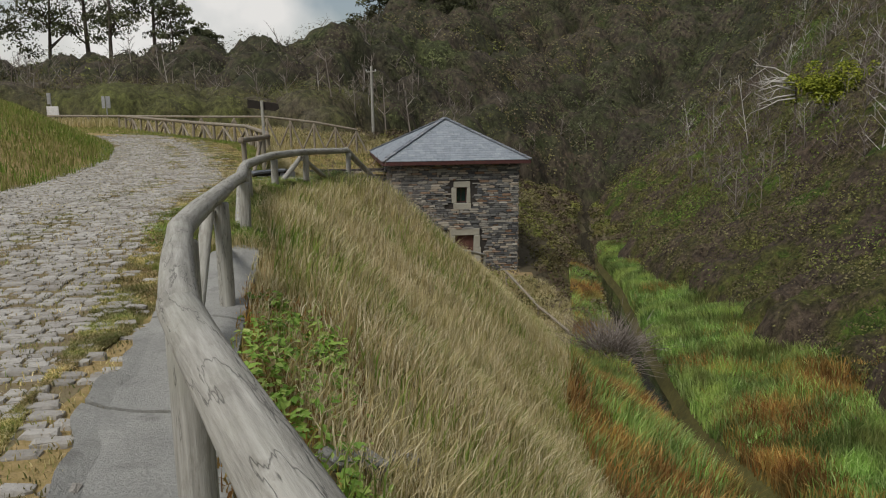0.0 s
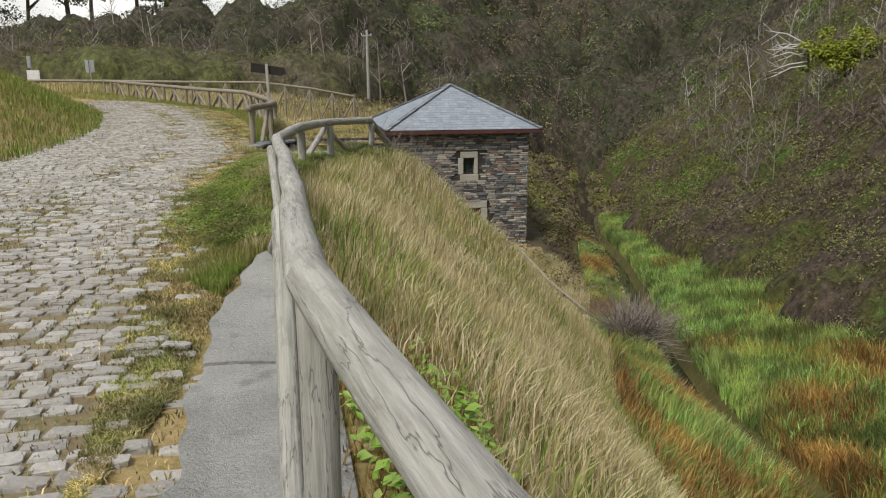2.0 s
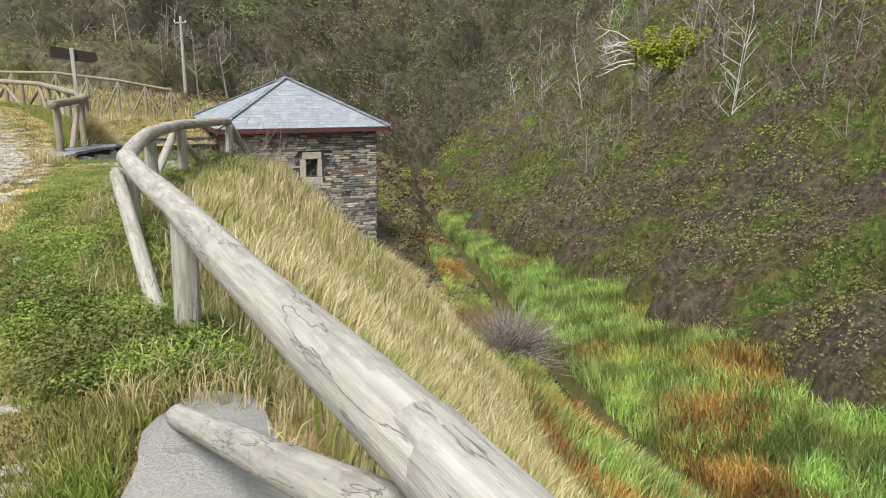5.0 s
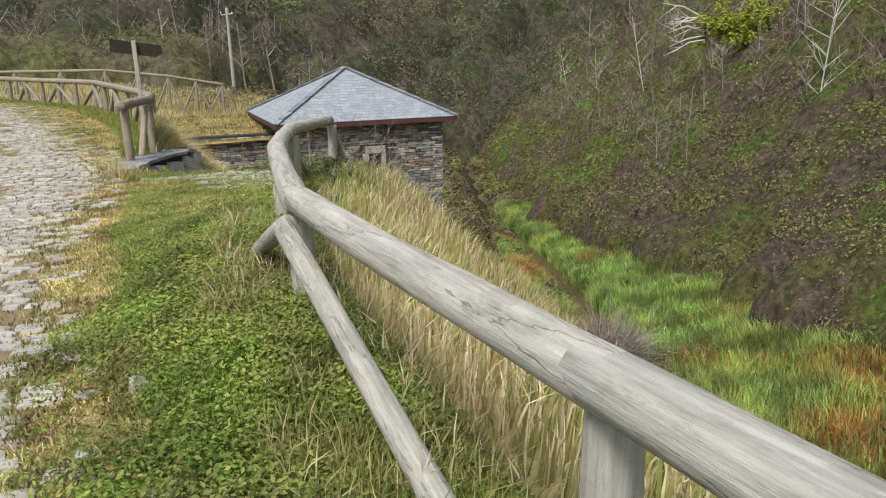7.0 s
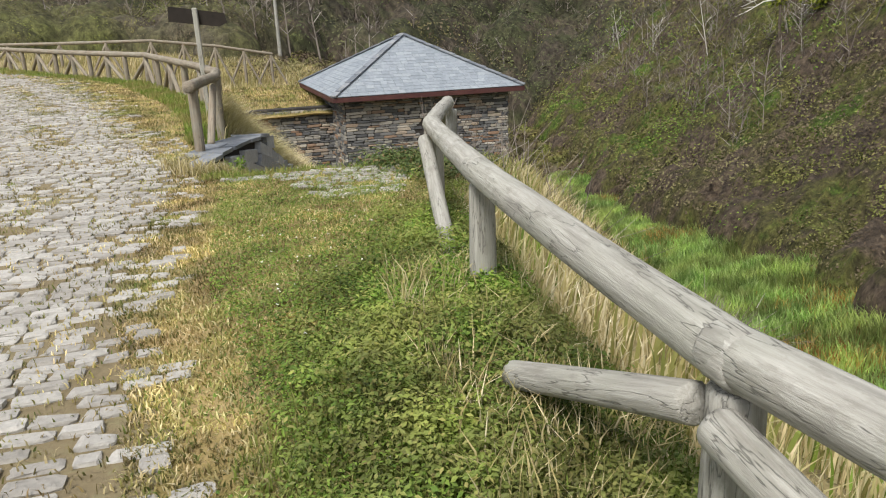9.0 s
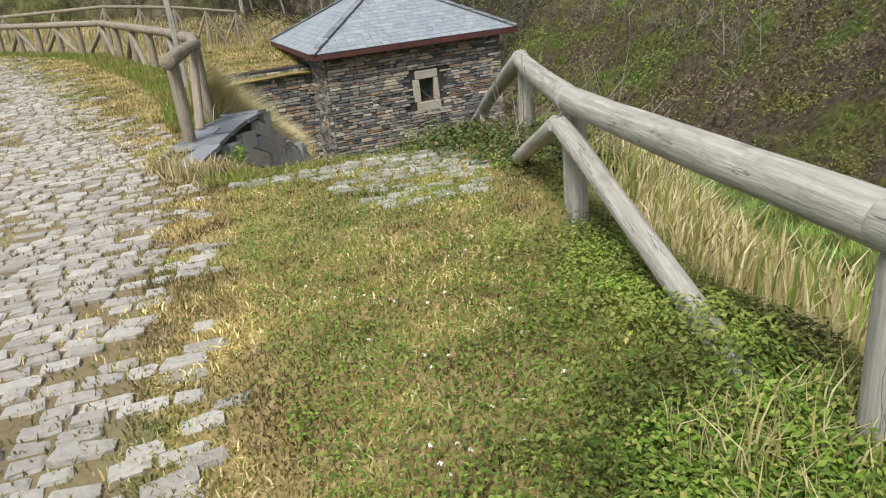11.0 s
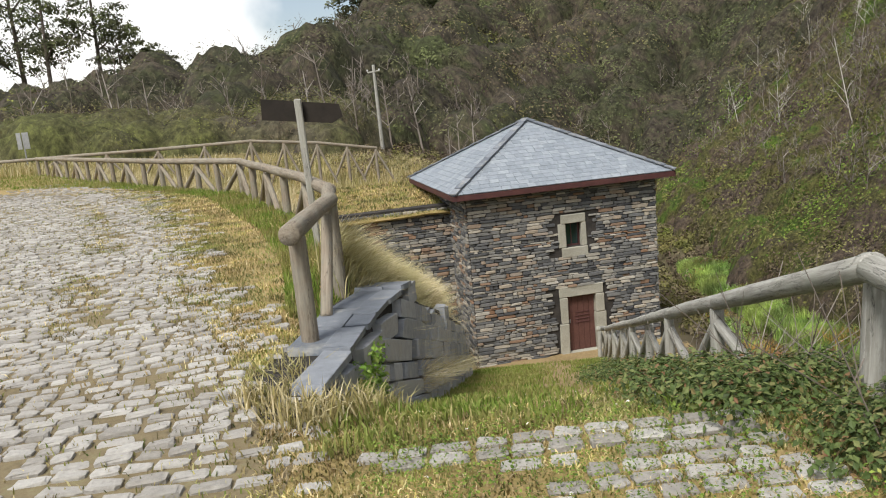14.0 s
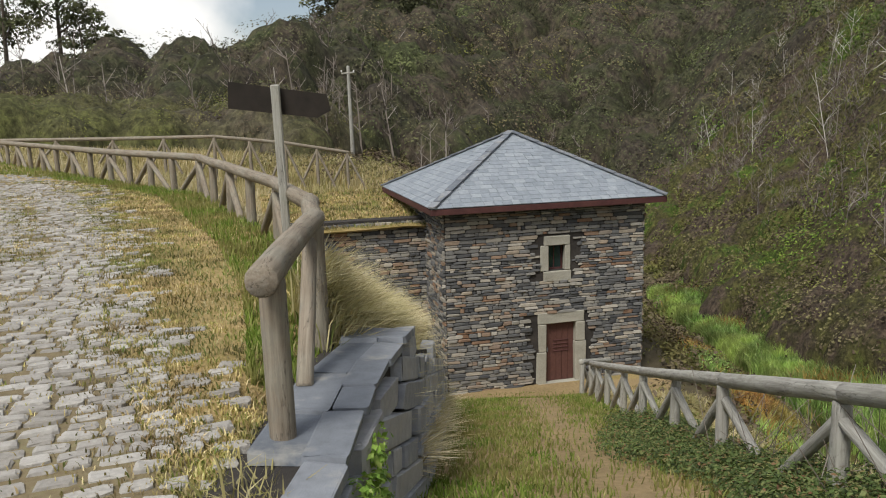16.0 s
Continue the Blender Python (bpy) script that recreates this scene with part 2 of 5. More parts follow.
M_SCRUB = canopy_material("scrub_mat", [(0.32, (0.083, 0.063, 0.047)), (0.44, (0.110, 0.083, 0.061)), (0.5, (0.083, 0.077, 0.030)), (0.56, (0.110, 0.110, 0.033)), (0.62, (0.077, 0.121, 0.019))], 0.3, 3.5)
M_WOODS = canopy_material("woods_mat", [(0.34, (0.060, 0.050, 0.037)), (0.45, (0.045, 0.050, 0.022)), (0.54, (0.075, 0.060, 0.045)), (0.64, (0.055, 0.065, 0.025))], 0.1, 1.6)
M_WILLOW = canopy_material("thicket_mat", [(0.36, (0.120, 0.099, 0.078)), (0.5, (0.102, 0.099, 0.045)), (0.62, (0.120, 0.129, 0.042))], 0.12, 2.2)
M_YELLOW = island_material("yellow_green_leaf", [(0.0, (0.09, 0.12, 0.012)), (0.5, (0.24, 0.28, 0.025)), (1.0, (0.4, 0.42, 0.05))], 0.6, 0.25)
M_DARKLEAF = island_material("dark_leaf", [(0.0, (0.065, 0.078, 0.034)), (0.5, (0.09, 0.105, 0.045)), (1.0, (0.12, 0.135, 0.06))], 0.75, 0.15, 0.08, (0.1, 0.08, 0.055), 0.2)
M_BRAMBLE = island_material("bramble_leaf", [(0.0, (0.04, 0.06, 0.018)), (0.55, (0.1, 0.15, 0.04)), (0.85, (0.2, 0.22, 0.08)), (1.0, (0.22, 0.11, 0.06))], 0.6, 0.2)
M_PETAL = island_material("white_petal", [(0.0, (0.75, 0.74, 0.7)), (1.0, (0.85, 0.85, 0.82))], 0.7, 0.1)

M_WATER, nt, b, co = start_material("water", 0.06)
b.inputs["Base Color"].default_value = (0.025, 0.022, 0.016, 1)
b.inputs["Specular IOR Level"].default_value = 0.5
add_bump(nt, b, noise_node(nt, co, 5, 3), 0.25, 0.03)
M_GLASS, nt, b, co = start_material("window_glass", 0.08)
b.inputs["Base Color"].default_value = (0.012, 0.03, 0.032, 1)
b.inputs["Specular IOR Level"].default_value = 0.6
add_bump(nt, b, noise_node(nt, co, 3, 2), 0.05, 0.02)

# ---- mesh helpers ----
rng = np.random.default_rng(7)


def interp(y, table):
    t = np.array(table, float)
    return np.interp(y, t[:, 0], t[:, 1])


def mesh_np(name, verts, faces, mats, index=None, smooth=False):
    """A mesh from arrays of vertices and of triangles or quads (-1 in the fourth place: a triangle)."""
    me = bpy.data.meshes.new(name)
    verts, faces = np.asarray(verts, np.float32), np.asarray(faces, np.int32)
    if faces.shape[1] == 3:
        sizes = np.full(len(faces), 3, np.int32)
        loops = faces.ravel()
    else:
        tri = faces[:, 3] < 0
        sizes = np.where(tri, 3, 4).astype(np.int32)
        loops = faces.ravel()
        loops = loops[loops >= 0]
    me.vertices.add(len(verts))
    me.vertices.foreach_set("co", verts.ravel())
    me.loops.add(len(loops))
    me.loops.foreach_set("vertex_index", loops)
    me.polygons.add(len(sizes))
    starts = np.concatenate([[0], np.cumsum(sizes)[:-1]]).astype(np.int32)
    me.polygons.foreach_set("loop_start", starts)
    for m in mats:
        me.materials.append(m)
    if index is not None:
        me.polygons.foreach_set("material_index", np.asarray(index, np.int32))
    me.polygons.foreach_set("use_smooth", np.full(len(sizes), smooth, bool))
    me.update(calc_edges=True)
    me.validate()
    return me


def bm_mesh(name, bm, material, smooth=False):
    me = bpy.data.meshes.new(name)
    bm.normal_update()
    bm.to_mesh(me)
    bm.free()
    me.materials.append(material)
    if smooth:
        me.polygons.foreach_set("use_smooth", np.ones(len(me.polygons), bool))
    return me


def part(name, bm, material, parent, label="", m=None, smooth=False):
    ob = new(name, bm_mesh(name, bm, material, smooth))
    ob.parent = parent
    if m is not None:
        ob.matrix_local = m
    if label:
        tagged(ob, label)
    return ob


def holder(name, m, label, category, group="", kind=""):
    e = new(name)
    e.matrix_world = m
    return tagged(e, label, category, group, kind)


def block(sx, sy, sz, bevel=0.01, jitter=0.0, seed=0):
    """A box with bevelled, slightly uneven edges, resting on z = 0."""
    bm = bmesh.new()
    bmesh.ops.create_cube(bm, size=1)
    r = random.Random(seed)
    for v in bm.verts:
        v.co = Vector((v.co.x * sx + r.uniform(-jitter, jitter), v.co.y * sy + r.uniform(-jitter, jitter), (v.co.z + 0.5) * sz))
    if bevel:
        bmesh.ops.bevel(bm, geom=bm.edges[:], offset=bevel, segments=1, affect="EDGES")
    return bm


def log_bm(length, r0, r1, seed=0, rings=10, sides=14, bow=0.0):
    """A round log along +z with uneven girth, a slight bow and chamfered ends."""
    bm = bmesh.new()
    zs = [0.0, 0.012] + [length * (i + 1) / (rings + 1) for i in range(rings)] + [length - 0.012, length]
    loops = []
    for k, z in enumerate(zs):
        f = z / length
        r = r0 + (r1 - r0) * f
        if k in (0, len(zs) - 1):
            r *= 0.88
        ring = []
        for i in range(sides):
            a = 2 * math.pi * i / sides
            n = noise.noise(Vector((math.cos(a) * 1.2 + seed * 3.1, math.sin(a) * 1.2, z * 1.3)))
            n2 = noise.noise(Vector((math.cos(a) * 2.5, math.sin(a) * 2.5 + seed, z * 4.0)))
            rr = r * (1 + 0.09 * n + 0.035 * n2)
            ring.append(bm.verts.new((math.cos(a) * rr + bow * math.sin(f * math.pi), math.sin(a) * rr, z)))
        loops.append(ring)
    for a, b2 in zip(loops, loops[1:]):
        for i in range(sides):
            bm.faces.new((a[i], a[(i + 1) % sides], b2[(i + 1) % sides], b2[i]))
    bm.faces.new(list(reversed(loops[0])))
    bm.faces.new(loops[-1])
    return bm


def log_part(name, parent, p0, p1, r0, r1=None, seed=0, mat=None, label="", bow=0.0):
    p0, p1 = Vector(p0), Vector(p1)
    d = p1 - p0
    m = Matrix.Translation(p0) @ d.to_track_quat("Z", "Y").to_matrix().to_4x4()
    return part(name, log_bm(d.length, r0, r1 or r0, seed, bow=bow), mat or M_LOG, parent, label, parent.matrix_world.inverted() @ m, True)


def blades(base, height, width, lean, droop=0.35):
    """Grass blades as bent, tapering strips: arrays of verts and faces."""
    n = len(base)
    a = rng.uniform(0, 2 * np.pi, n)
    side = np.stack([np.cos(a), np.sin(a), np.zeros(n)], 1) * (width / 2)[:, None]
    b2 = rng.uniform(0, 2 * np.pi, n)
    dirv = np.stack([np.cos(b2), np.sin(b2)], 1) * rng.uniform(0.1, 1, n)[:, None] * droop + lean
    up = height[:, None]
    mid = base + np.concatenate([dirv * up * 0.35, up * 0.6], 1)
    tip = base + np.concatenate([dirv * up * 1.0, up * (1.0 - 0.25 * np.linalg.norm(dirv, axis=1)[:, None])], 1)
    v = np.stack([base - side, base + side, mid + side * 0.75, mid - side * 0.75, tip], 1).reshape(-1, 3)
    k = np.arange(n)[:, None] * 5
    q = np.concatenate([k, k + 1, k + 2, k + 3], 1)
    t = np.concatenate([k + 3, k + 2, k + 4, np.full((n, 1), -1)], 1)
    f = np.stack([q, t], 1).reshape(-1, 4)
    return v, f


def leaves(centres, radii, per, size, flat=0.5, shell=0.45, order=1.3):
    """Clumps of diamond leaves scattered through ellipsoids: arrays of verts and faces."""
    c = np.repeat(centres, per, 0)
    r = np.repeat(radii, per, 0)
    s = np.repeat(size, per) * rng.uniform(0.55, 1.35, len(c))
    n = len(c)
    d = rng.normal(size=(n, 3))
    d /= np.linalg.norm(d, axis=1)[:, None]
    d[:, 2] = np.where(d[:, 2] < -0.35, -d[:, 2], d[:, 2])
    pos = c + d * r * (rng.uniform(shell, 1.0, n) ** 0.6)[:, None]
    nrm = d * order + rng.normal(size=(n, 3)) * 0.45
    nrm[:, 2] += flat
    nrm /= np.linalg.norm(nrm, axis=1)[:, None]
    t1 = np.cross(nrm, rng.normal(size=(n, 3)))
    t1 /= np.linalg.norm(t1, axis=1)[:, None]
    t2 = np.cross(nrm, t1)
    L, W = s[:, None], (s * rng.uniform(0.4, 0.65, n))[:, None]
    bend = nrm * (s * 0.15)[:, None]
    v = np.stack([pos - t1 * L, pos + t2 * W + bend, pos + t1 * L, pos - t2 * W + bend], 1).reshape(-1, 3)
    f = np.arange(n * 4).reshape(-1, 4)
    return v, f


def sticks(p0, p1, r0, r1):
    """Three-sided tapering twigs: arrays of verts and faces."""
    d = p1 - p0
    d = d / (np.linalg.norm(d, axis=1)[:, None] + 1e-9)
    ref = np.where(np.abs(d[:, 2:3]) > 0.9, np.array([[1.0, 0, 0]]), np.array([[0, 0, 1.0]]))
    u = np.cross(d, ref)
    u /= np.linalg.norm(u, axis=1)[:, None]
    w = np.cross(d, u)
    rows = []
    for p, r in ((p0, r0), (p1, r1)):
        for a in (0, 2.094, 4.189):
            rows.append(p + (u * math.cos(a) + w * math.sin(a)) * r[:, None])
    v = np.stack(rows, 1).reshape(-1, 3)
    k = np.arange(len(p0))[:, None] * 6
    f = np.concatenate([np.concatenate([k + i, k + (i + 1) % 3, k + 3 + (i + 1) % 3, k + 3 + i], 1) for i in range(3)], 0)
    return v, f


def join(parts):
    vs, fs, o = [], [], 0
    for v, f in parts:
        vs.append(v)
        fs.append(np.where(f < 0, -1, f + o))
        o += len(v)
    return np.concatenate(vs), np.concatenate(fs)


def stuff(name, vf, mat, label, category):
    return tagged(new(name, mesh_np(name, vf[0], vf[1], [mat])), label, category, "", "stuff")


# ---- the lie of the land ----
FENCE_X = [(-30, 9), (-6, 4.2), (0, 0.95), (1.2, 0.28), (1.97, -0.14), (2.6, -0.47), (3.4, -0.79), (4.5, -1.155), (6.34, -1.54), (8.6, -1.99), (9.1, -2.15), (11, -2.6),
           (12.8, -2.71), (15.05, -2.62), (17.35, -2.16), (19.9, -1.85), (22, -1.55), (33.2, 0.5), (35, 2.1), (36.6, 3.9), (45, 4.0), (52, -3), (62, -6), (90, -6)]
CREST_Z = [(-30, 0.1), (0, -0.02), (4, -0.05), (6.3, -0.04), (8.2, 0.0), (11, 0.1), (13, 0.04), (15, -0.14), (17.4, -0.25), (18.5, -0.6), (20, -1.2), (22, -1.95),
           (33.2, -5.75), (36.3, -7.0), (45, -7.1), (52, -2.4), (62, -1.8), (90, -2)]
ROAD_Z = [(-30, 0.1), (0, 0.02), (6, -0.03), (9, -0.06), (12, -0.12), (13.2, -0.165), (16.5, -0.3), (99, -0.3)]
COBBLE_R = [(-30, 9), (-6, 1.5), (0, -0.6), (4.8, -1.95), (6.1, -2.35), (7.2, -2.65), (9, -3.15), (11.2, -3.75), (12.4, -4.0), (13.7, -4.38), (16.2, -4.7),
            (17.4, -4.75), (18.6, -5.0), (19.25, -5.3), (21.3, -6.2), (24.6, -7.3), (30.4, -9.8), (33, -11.5), (36, -15), (40, -26), (60, -40)]
SLAB_L = [(-3, 1.4), (0, -0.2), (2.9, -1.2), (4.2, -1.61), (5.5, -1.87), (6.4, -2.06), (7.2, -2.14), (7.6, -2.18), (8.0, -2.14), (8.35, -2.03)]
ROAD_L = [(-30, 2), (-6, -3.6), (3, -6.4), (10, -7.8), (16, -8.6), (19, -9.1), (22.6, -9.9), (27, -11.7), (30, -13.3), (34, -15.7), (36, -20), (38, -30), (40, -70), (200, -70)]
UPPER_FENCE_X = [(0, -4.85), (21, -4.85), (22, -4.95), (24.5, -5.6), (30, -7.7), (33, -10.2), (43, -17.4), (60, -30), (90, -40)]
WALL_X = [(18.0, -4.74), (18.4, -4.68), (19, -4.62), (20.2, -4.48), (21.2, -4.28), (25, -3.92), (29.5, -3.5), (36, -3.4), (45, -3.6), (60, -7)]
WALL_Z = [(18.4, -0.42), (19.2, -0.32), (21.3, -0.6), (29.5, -3.1), (36, -5.0), (40, -5.0), (46, -3.2), (52, -1.6), (62, -1.0), (90, -1)]
STREAM_X = [(-30, 6.3), (10, 7.4), (17, 7.0), (22, 6.6), (27, 7.0), (33, 7.6), (45, 9.2), (57, 10.0), (75, 13.0), (95, 16.0)]
STREAM_Z = [(-30, -7.6), (15, -8.1), (22, -8.7), (33, -9.4), (57, -11.2), (95, -11.8)]
HILL_X = [(-30, 13.5), (15, 13.0), (34, 13.8), (45, 13.2), (57, 14.2), (90, 19)]


def road_z(y):
    return interp(y, ROAD_Z)


def smooth_noise(x, y, s, seed=0.0):
    return (np.sin(x * s + 1.3 * np.sin(y * s * 0.7 + seed)) + np.sin(y * s * 1.1 + 1.7 * np.sin(x * s * 0.6 + seed * 2)) +
            0.6 * np.sin((x + y) * s * 1.9 + seed)) / 2.6


def land(x, y):
    """Height of the ground."""
    x, y = np.broadcast_arrays(np.asarray(x, float), np.asarray(y, float))
    zr, xl, xf, zc = road_z(y), interp(y, ROAD_L), interp(y, FENCE_X), interp(y, CREST_Z)
    low = np.clip((y - 17.2) / 1.8, 0, 1)
    rr = interp(y, COBBLE_R)
    xa = np.where(y < 17.2, rr + 0.2, (1 - low) * (rr + 0.2) + low * (interp(y, WALL_X) - 0.45))
    za = np.where(y < 17.2, zr, (1 - low) * zr + low * interp(y, WALL_Z))
    ux = np.minimum(interp(y, UPPER_FENCE_X), xa - 0.25)
    xb = np.where(y < 17.2, xf - 0.6, (1 - low) * (xf - 0.6) + low * (interp(y, WALL_X) - 0.2))
    xb = np.maximum(xb, xa + 0.12)
    xb = np.minimum(xb, xf - 0.15)
    zb = np.where(y < 17.2, zc - 0.02, zc)
    xs, zs, xh = interp(y, STREAM_X), interp(y, STREAM_Z), interp(y, HILL_X)
    steep = interp(y, [(-30, 1), (25, 1), (36, 0), (60, 0)])
    xo = steep * (xf + 5.3) + (1 - steep) * np.minimum(xf + 1.5, xs - 2.4)
    zo = steep * (zc - 4.75) + (1 - steep) * (zc - 0.6)
    xo, zo = np.minimum(xo, xs - 2.2), np.maximum(zo, zs + 1.6)
    knots = [(xl - 40, zr + 8.0), (xl - 14, zr + 4.6), (xl - 3, zr + 1.3), (xl, zr), (ux, zr), (xa, za), (xb, zb), (xf, zc), (xf + 0.75, zc - 0.22),
             (xo, zo), (xs - 1.0, zs + 1.35), (xs - 0.5, zs - 0.12), (xs + 0.5, zs - 0.12), (xs + 1.0, zs + 0.7), (xs + 3.2, zs + 1.05), (xh, zs + 1.8),
             (xh + 7, zs + 6.0), (xh + 40, zs + 39), (xh + 90, zs + 70)]
    z = np.full(x.shape, 0.0) + knots[0][1]
    for (x0, z0), (x1, z1) in zip(knots, knots[1:]):
        f = np.clip((x - x0) / np.maximum(x1 - x0, 1e-3), 0, 1)
        z = np.where(x >= x0, z0 + (z1 - z0) * f, z)
    side = np.clip((x + 12) / 26, 0, 1)
    foot, top = 66 + 24 * side, 0.5 + 3 * np.clip((x + 45) / 32, 0, 1) + 27 * np.clip((x + 13) / 18, 0, 1)
    far = -1.5 - 9 * side + np.clip(y - foot, 0, None) * (0.24 + 0.3 * side)
    far = np.minimum(far, top + 0.02 * (y - foot))
    z = np.where(y > foot, np.maximum(z, far), z)
    hilly = np.clip((x - xh) / 8, 0, 1) + np.clip((y - foot) / 20, 0, 1)
    z = z + np.clip(hilly, 0, 1) * 1.1 * smooth_noise(x, y, 0.35, 1.0)
    bank = np.clip((x - xf - 0.8) / 2, 0, 1) * (1 - np.clip((x - xs + 2) / 2, 0, 1))
    z = z + 0.12 * bank * smooth_noise(x, y, 1.1, 2.0) + 0.015 * smooth_noise(x, y, 3.0, 4.0)
    return z


def axis(*spans):
    return np.concatenate([np.arange(a, b2, s) for a, b2, s in spans])


gx = axis((-420, -70, 35), (-70, -30, 4), (-30, -12, 1.0), (-12, -5.4, 0.3), (-5.4, -2.4, 0.1), (-2.4, 12, 0.3), (12, 34, 1.0), (34, 90, 4), (90, 421, 30))
gy = axis((-260, -30, 30), (-30, -3, 2), (-3, 48, 0.3), (48, 110, 1.5), (110, 170, 5), (170, 421, 25))
GX, GY = np.meshgrid(gx, gy)
GZ = land(GX, GY)
nx, ny = len(gx), len(gy)
ids = np.arange(nx * ny).reshape(ny, nx)
gf = np.stack([ids[:-1, :-1], ids[:-1, 1:], ids[1:, 1:], ids[1:, :-1]], -1).reshape(-1, 4)
cx, cy = ((GX[:-1, :-1] + GX[1:, 1:]) / 2).ravel(), ((GY[:-1, :-1] + GY[1:, 1:]) / 2).ravel()
zone = np.zeros(len(cx), int)
zone[cx > interp(cy, FENCE_X) + 0.3] = 1
zone[cx > interp(cy, STREAM_X) - 3.4] = 2
zone[cx > interp(cy, HILL_X)] = 3
zone[(cy > 56) | (cx < -45) | ((cy > 36) & (cx > interp(cy, FENCE_X) - 0.5))] = 3
zone[(cy < 60) & (cx > interp(cy, STREAM_X) - 3.4) & (cx < interp(cy, HILL_X))] = 2
zone[(cy > 18) & (cy < 37.5) & (cx > interp(cy, WALL_X)) & (cx < interp(cy, FENCE_X))] = 4
zone[(cx < interp(cy, COBBLE_R)) & (cx > interp(cy, ROAD_L)) & (cy < 38)] = 5
zone[(cy > 18) & (cx < interp(cy, WALL_X)) & (cx > interp(cy, UPPER_FENCE_X)) & (cy < 56)] = 1
ground = tagged(new("ground", mesh_np("ground", np.stack([GX, GY, GZ], -1).reshape(-1, 3), gf, [M_TURF, M_DRY, M_MARSH, M_HILL, M_PATH, M_ROAD], zone, True)),
                "sloping valley ground with turf, dry grass and scrubby hillsides", "ground", "", "structure")

# stream
sy = np.arange(-30, 98, 1.0)
sv, sf = [], []
for i, y in enumerate(sy):
    xs, zs = float(interp(y, STREAM_X)), float(interp(y, STREAM_Z))
    sv += [(xs - 0.85, y, zs + 0.06), (xs + 0.75, y, zs + 0.06)]
    if i:
        sf.append((2 * i - 2, 2 * i - 1, 2 * i + 1, 2 * i))
tagged(new("water", mesh_np("water", sv, sf, [M_WATER], None, True)), "narrow dark stream running between reeds", "stream", "", "structure")


# ---- mill house ----
HOUSE = pose(-0.37, 40.46, -7.05, 0, 0, 11)
HX, HY, WALL_H = 3.08, 3.0, 5.42
DOOR_X, WIN_X = 0.42, 0.28
house = holder("mill_house", HOUSE, "square slate rubble mill house with a hipped slate roof", "house")


def wall_with_openings(w, h, t, holes):
    """A wall slab in the xz plane, its outer face at y = 0, with rectangular holes through it."""
    bm = bmesh.new()
    xs = sorted({-w, w, *[a for a, *_ in holes], *[b2 for _, b2, *_ in holes]})
    zs = sorted({0, h, *[a for _, _, a, _ in holes], *[b2 for _, _, _, b2 in holes]})
    solid = {}
    for i in range(len(xs) - 1):
        for k in range(len(zs) - 1):
            mx, mz = (xs[i] + xs[i + 1]) / 2, (zs[k] + zs[k + 1]) / 2
            solid[i, k] = not any(a < mx < b2 and c < mz < d for a, b2, c, d in holes)
    grid = {(i, k, s): bm.verts.new((x, s * t, z)) for i, x in enumerate(xs) for k, z in enumerate(zs) for s in (0, 1)}
    for (i, k), full in solid.items():
        if not full:
            continue
        bm.faces.new([grid[q] for q in ((i, k, 0), (i + 1, k, 0), (i + 1, k + 1, 0), (i, k + 1, 0))])
        bm.faces.new([grid[q] for q in ((i, k, 1), (i, k + 1, 1), (i + 1, k + 1, 1), (i + 1, k, 1))])
        for (di, dk), (p, q) in {(-1, 0): ((0, 1), (0, 0)), (1, 0): ((1, 0), (1, 1)), (0, -1): ((0, 0), (1, 0)), (0, 1): ((1, 1), (0, 1))}.items():
            if not solid.get((i + di, k + dk), False):
                a, b2 = (i + p[0], k + p[1]), (i + q[0], k + q[1])
                bm.faces.new([grid[(*a, 0)], grid[(*a, 1)], grid[(*b2, 1)], grid[(*b2, 0)]])
    bmesh.ops.recalc_face_normals(bm, faces=bm.faces[:])
    return bm


DOOR_HOLE = (DOOR_X - 0.48, DOOR_X + 0.48, 0.02, 1.86)
WIN_HOLE = (WIN_X - 0.27, WIN_X + 0.27, 3.45, 4.2)
front = part("front_wall", wall_with_openings(HX, WALL_H, 0.5, [DOOR_HOLE, WIN_HOLE]), M_MORTAR, house, "dark slate rubble wall", pose(0, -HY, 0))
back = part("back_wall", wall_with_openings(HX, WALL_H, 0.5, []), M_MORTAR, house, "", pose(0, HY, 0, 0, 0, 180))
side_l = part("side_wall", wall_with_openings(HY - 0.5, WALL_H, 0.5, []), M_MORTAR, house, "", pose(-HX, 0, 0, 0, 0, -90))
side_r = part("side_wall", wall_with_openings(HY - 0.5, WALL_H, 0.5, []), M_MORTAR, house, "", pose(HX, 0, 0, 0, 0, 90))


def granite(name, parent, x0, x1, z0, z1, proud=0.05, seed=0, deep=0.2, label=""):
    bm = block(x1 - x0, deep, z1 - z0, 0.02, 0.018, seed)
    return part(name, bm, M_GRANITE, parent, label, pose((x0 + x1) / 2, deep / 2 - proud, z0))


# door and its granite surround
door_set = part("doorway", block(1.5, 0.4, 0.07, 0.01), M_GRANITE, front, "pale granite threshold", pose(DOOR_X, 0.1, -0.03))
granite("jamb", front, DOOR_X - 0.78, DOOR_X - 0.47, 0.03, 1.0, 0.05, 1)
granite("jamb", front, DOOR_X - 0.72, DOOR_X - 0.47, 1.01, 1.85, 0.05, 2)
granite("jamb", front, DOOR_X + 0.47, DOOR_X + 0.8, 0.03, 1.25, 0.05, 3)
granite("jamb", front, DOOR_X + 0.47, DOOR_X + 0.76, 1.26, 1.85, 0.05, 4)
granite("lintel", front, DOOR_X - 0.74, DOOR_X + 0.72, 1.86, 2.2, 0.06, 5, 0.25, "pale granite lintel")
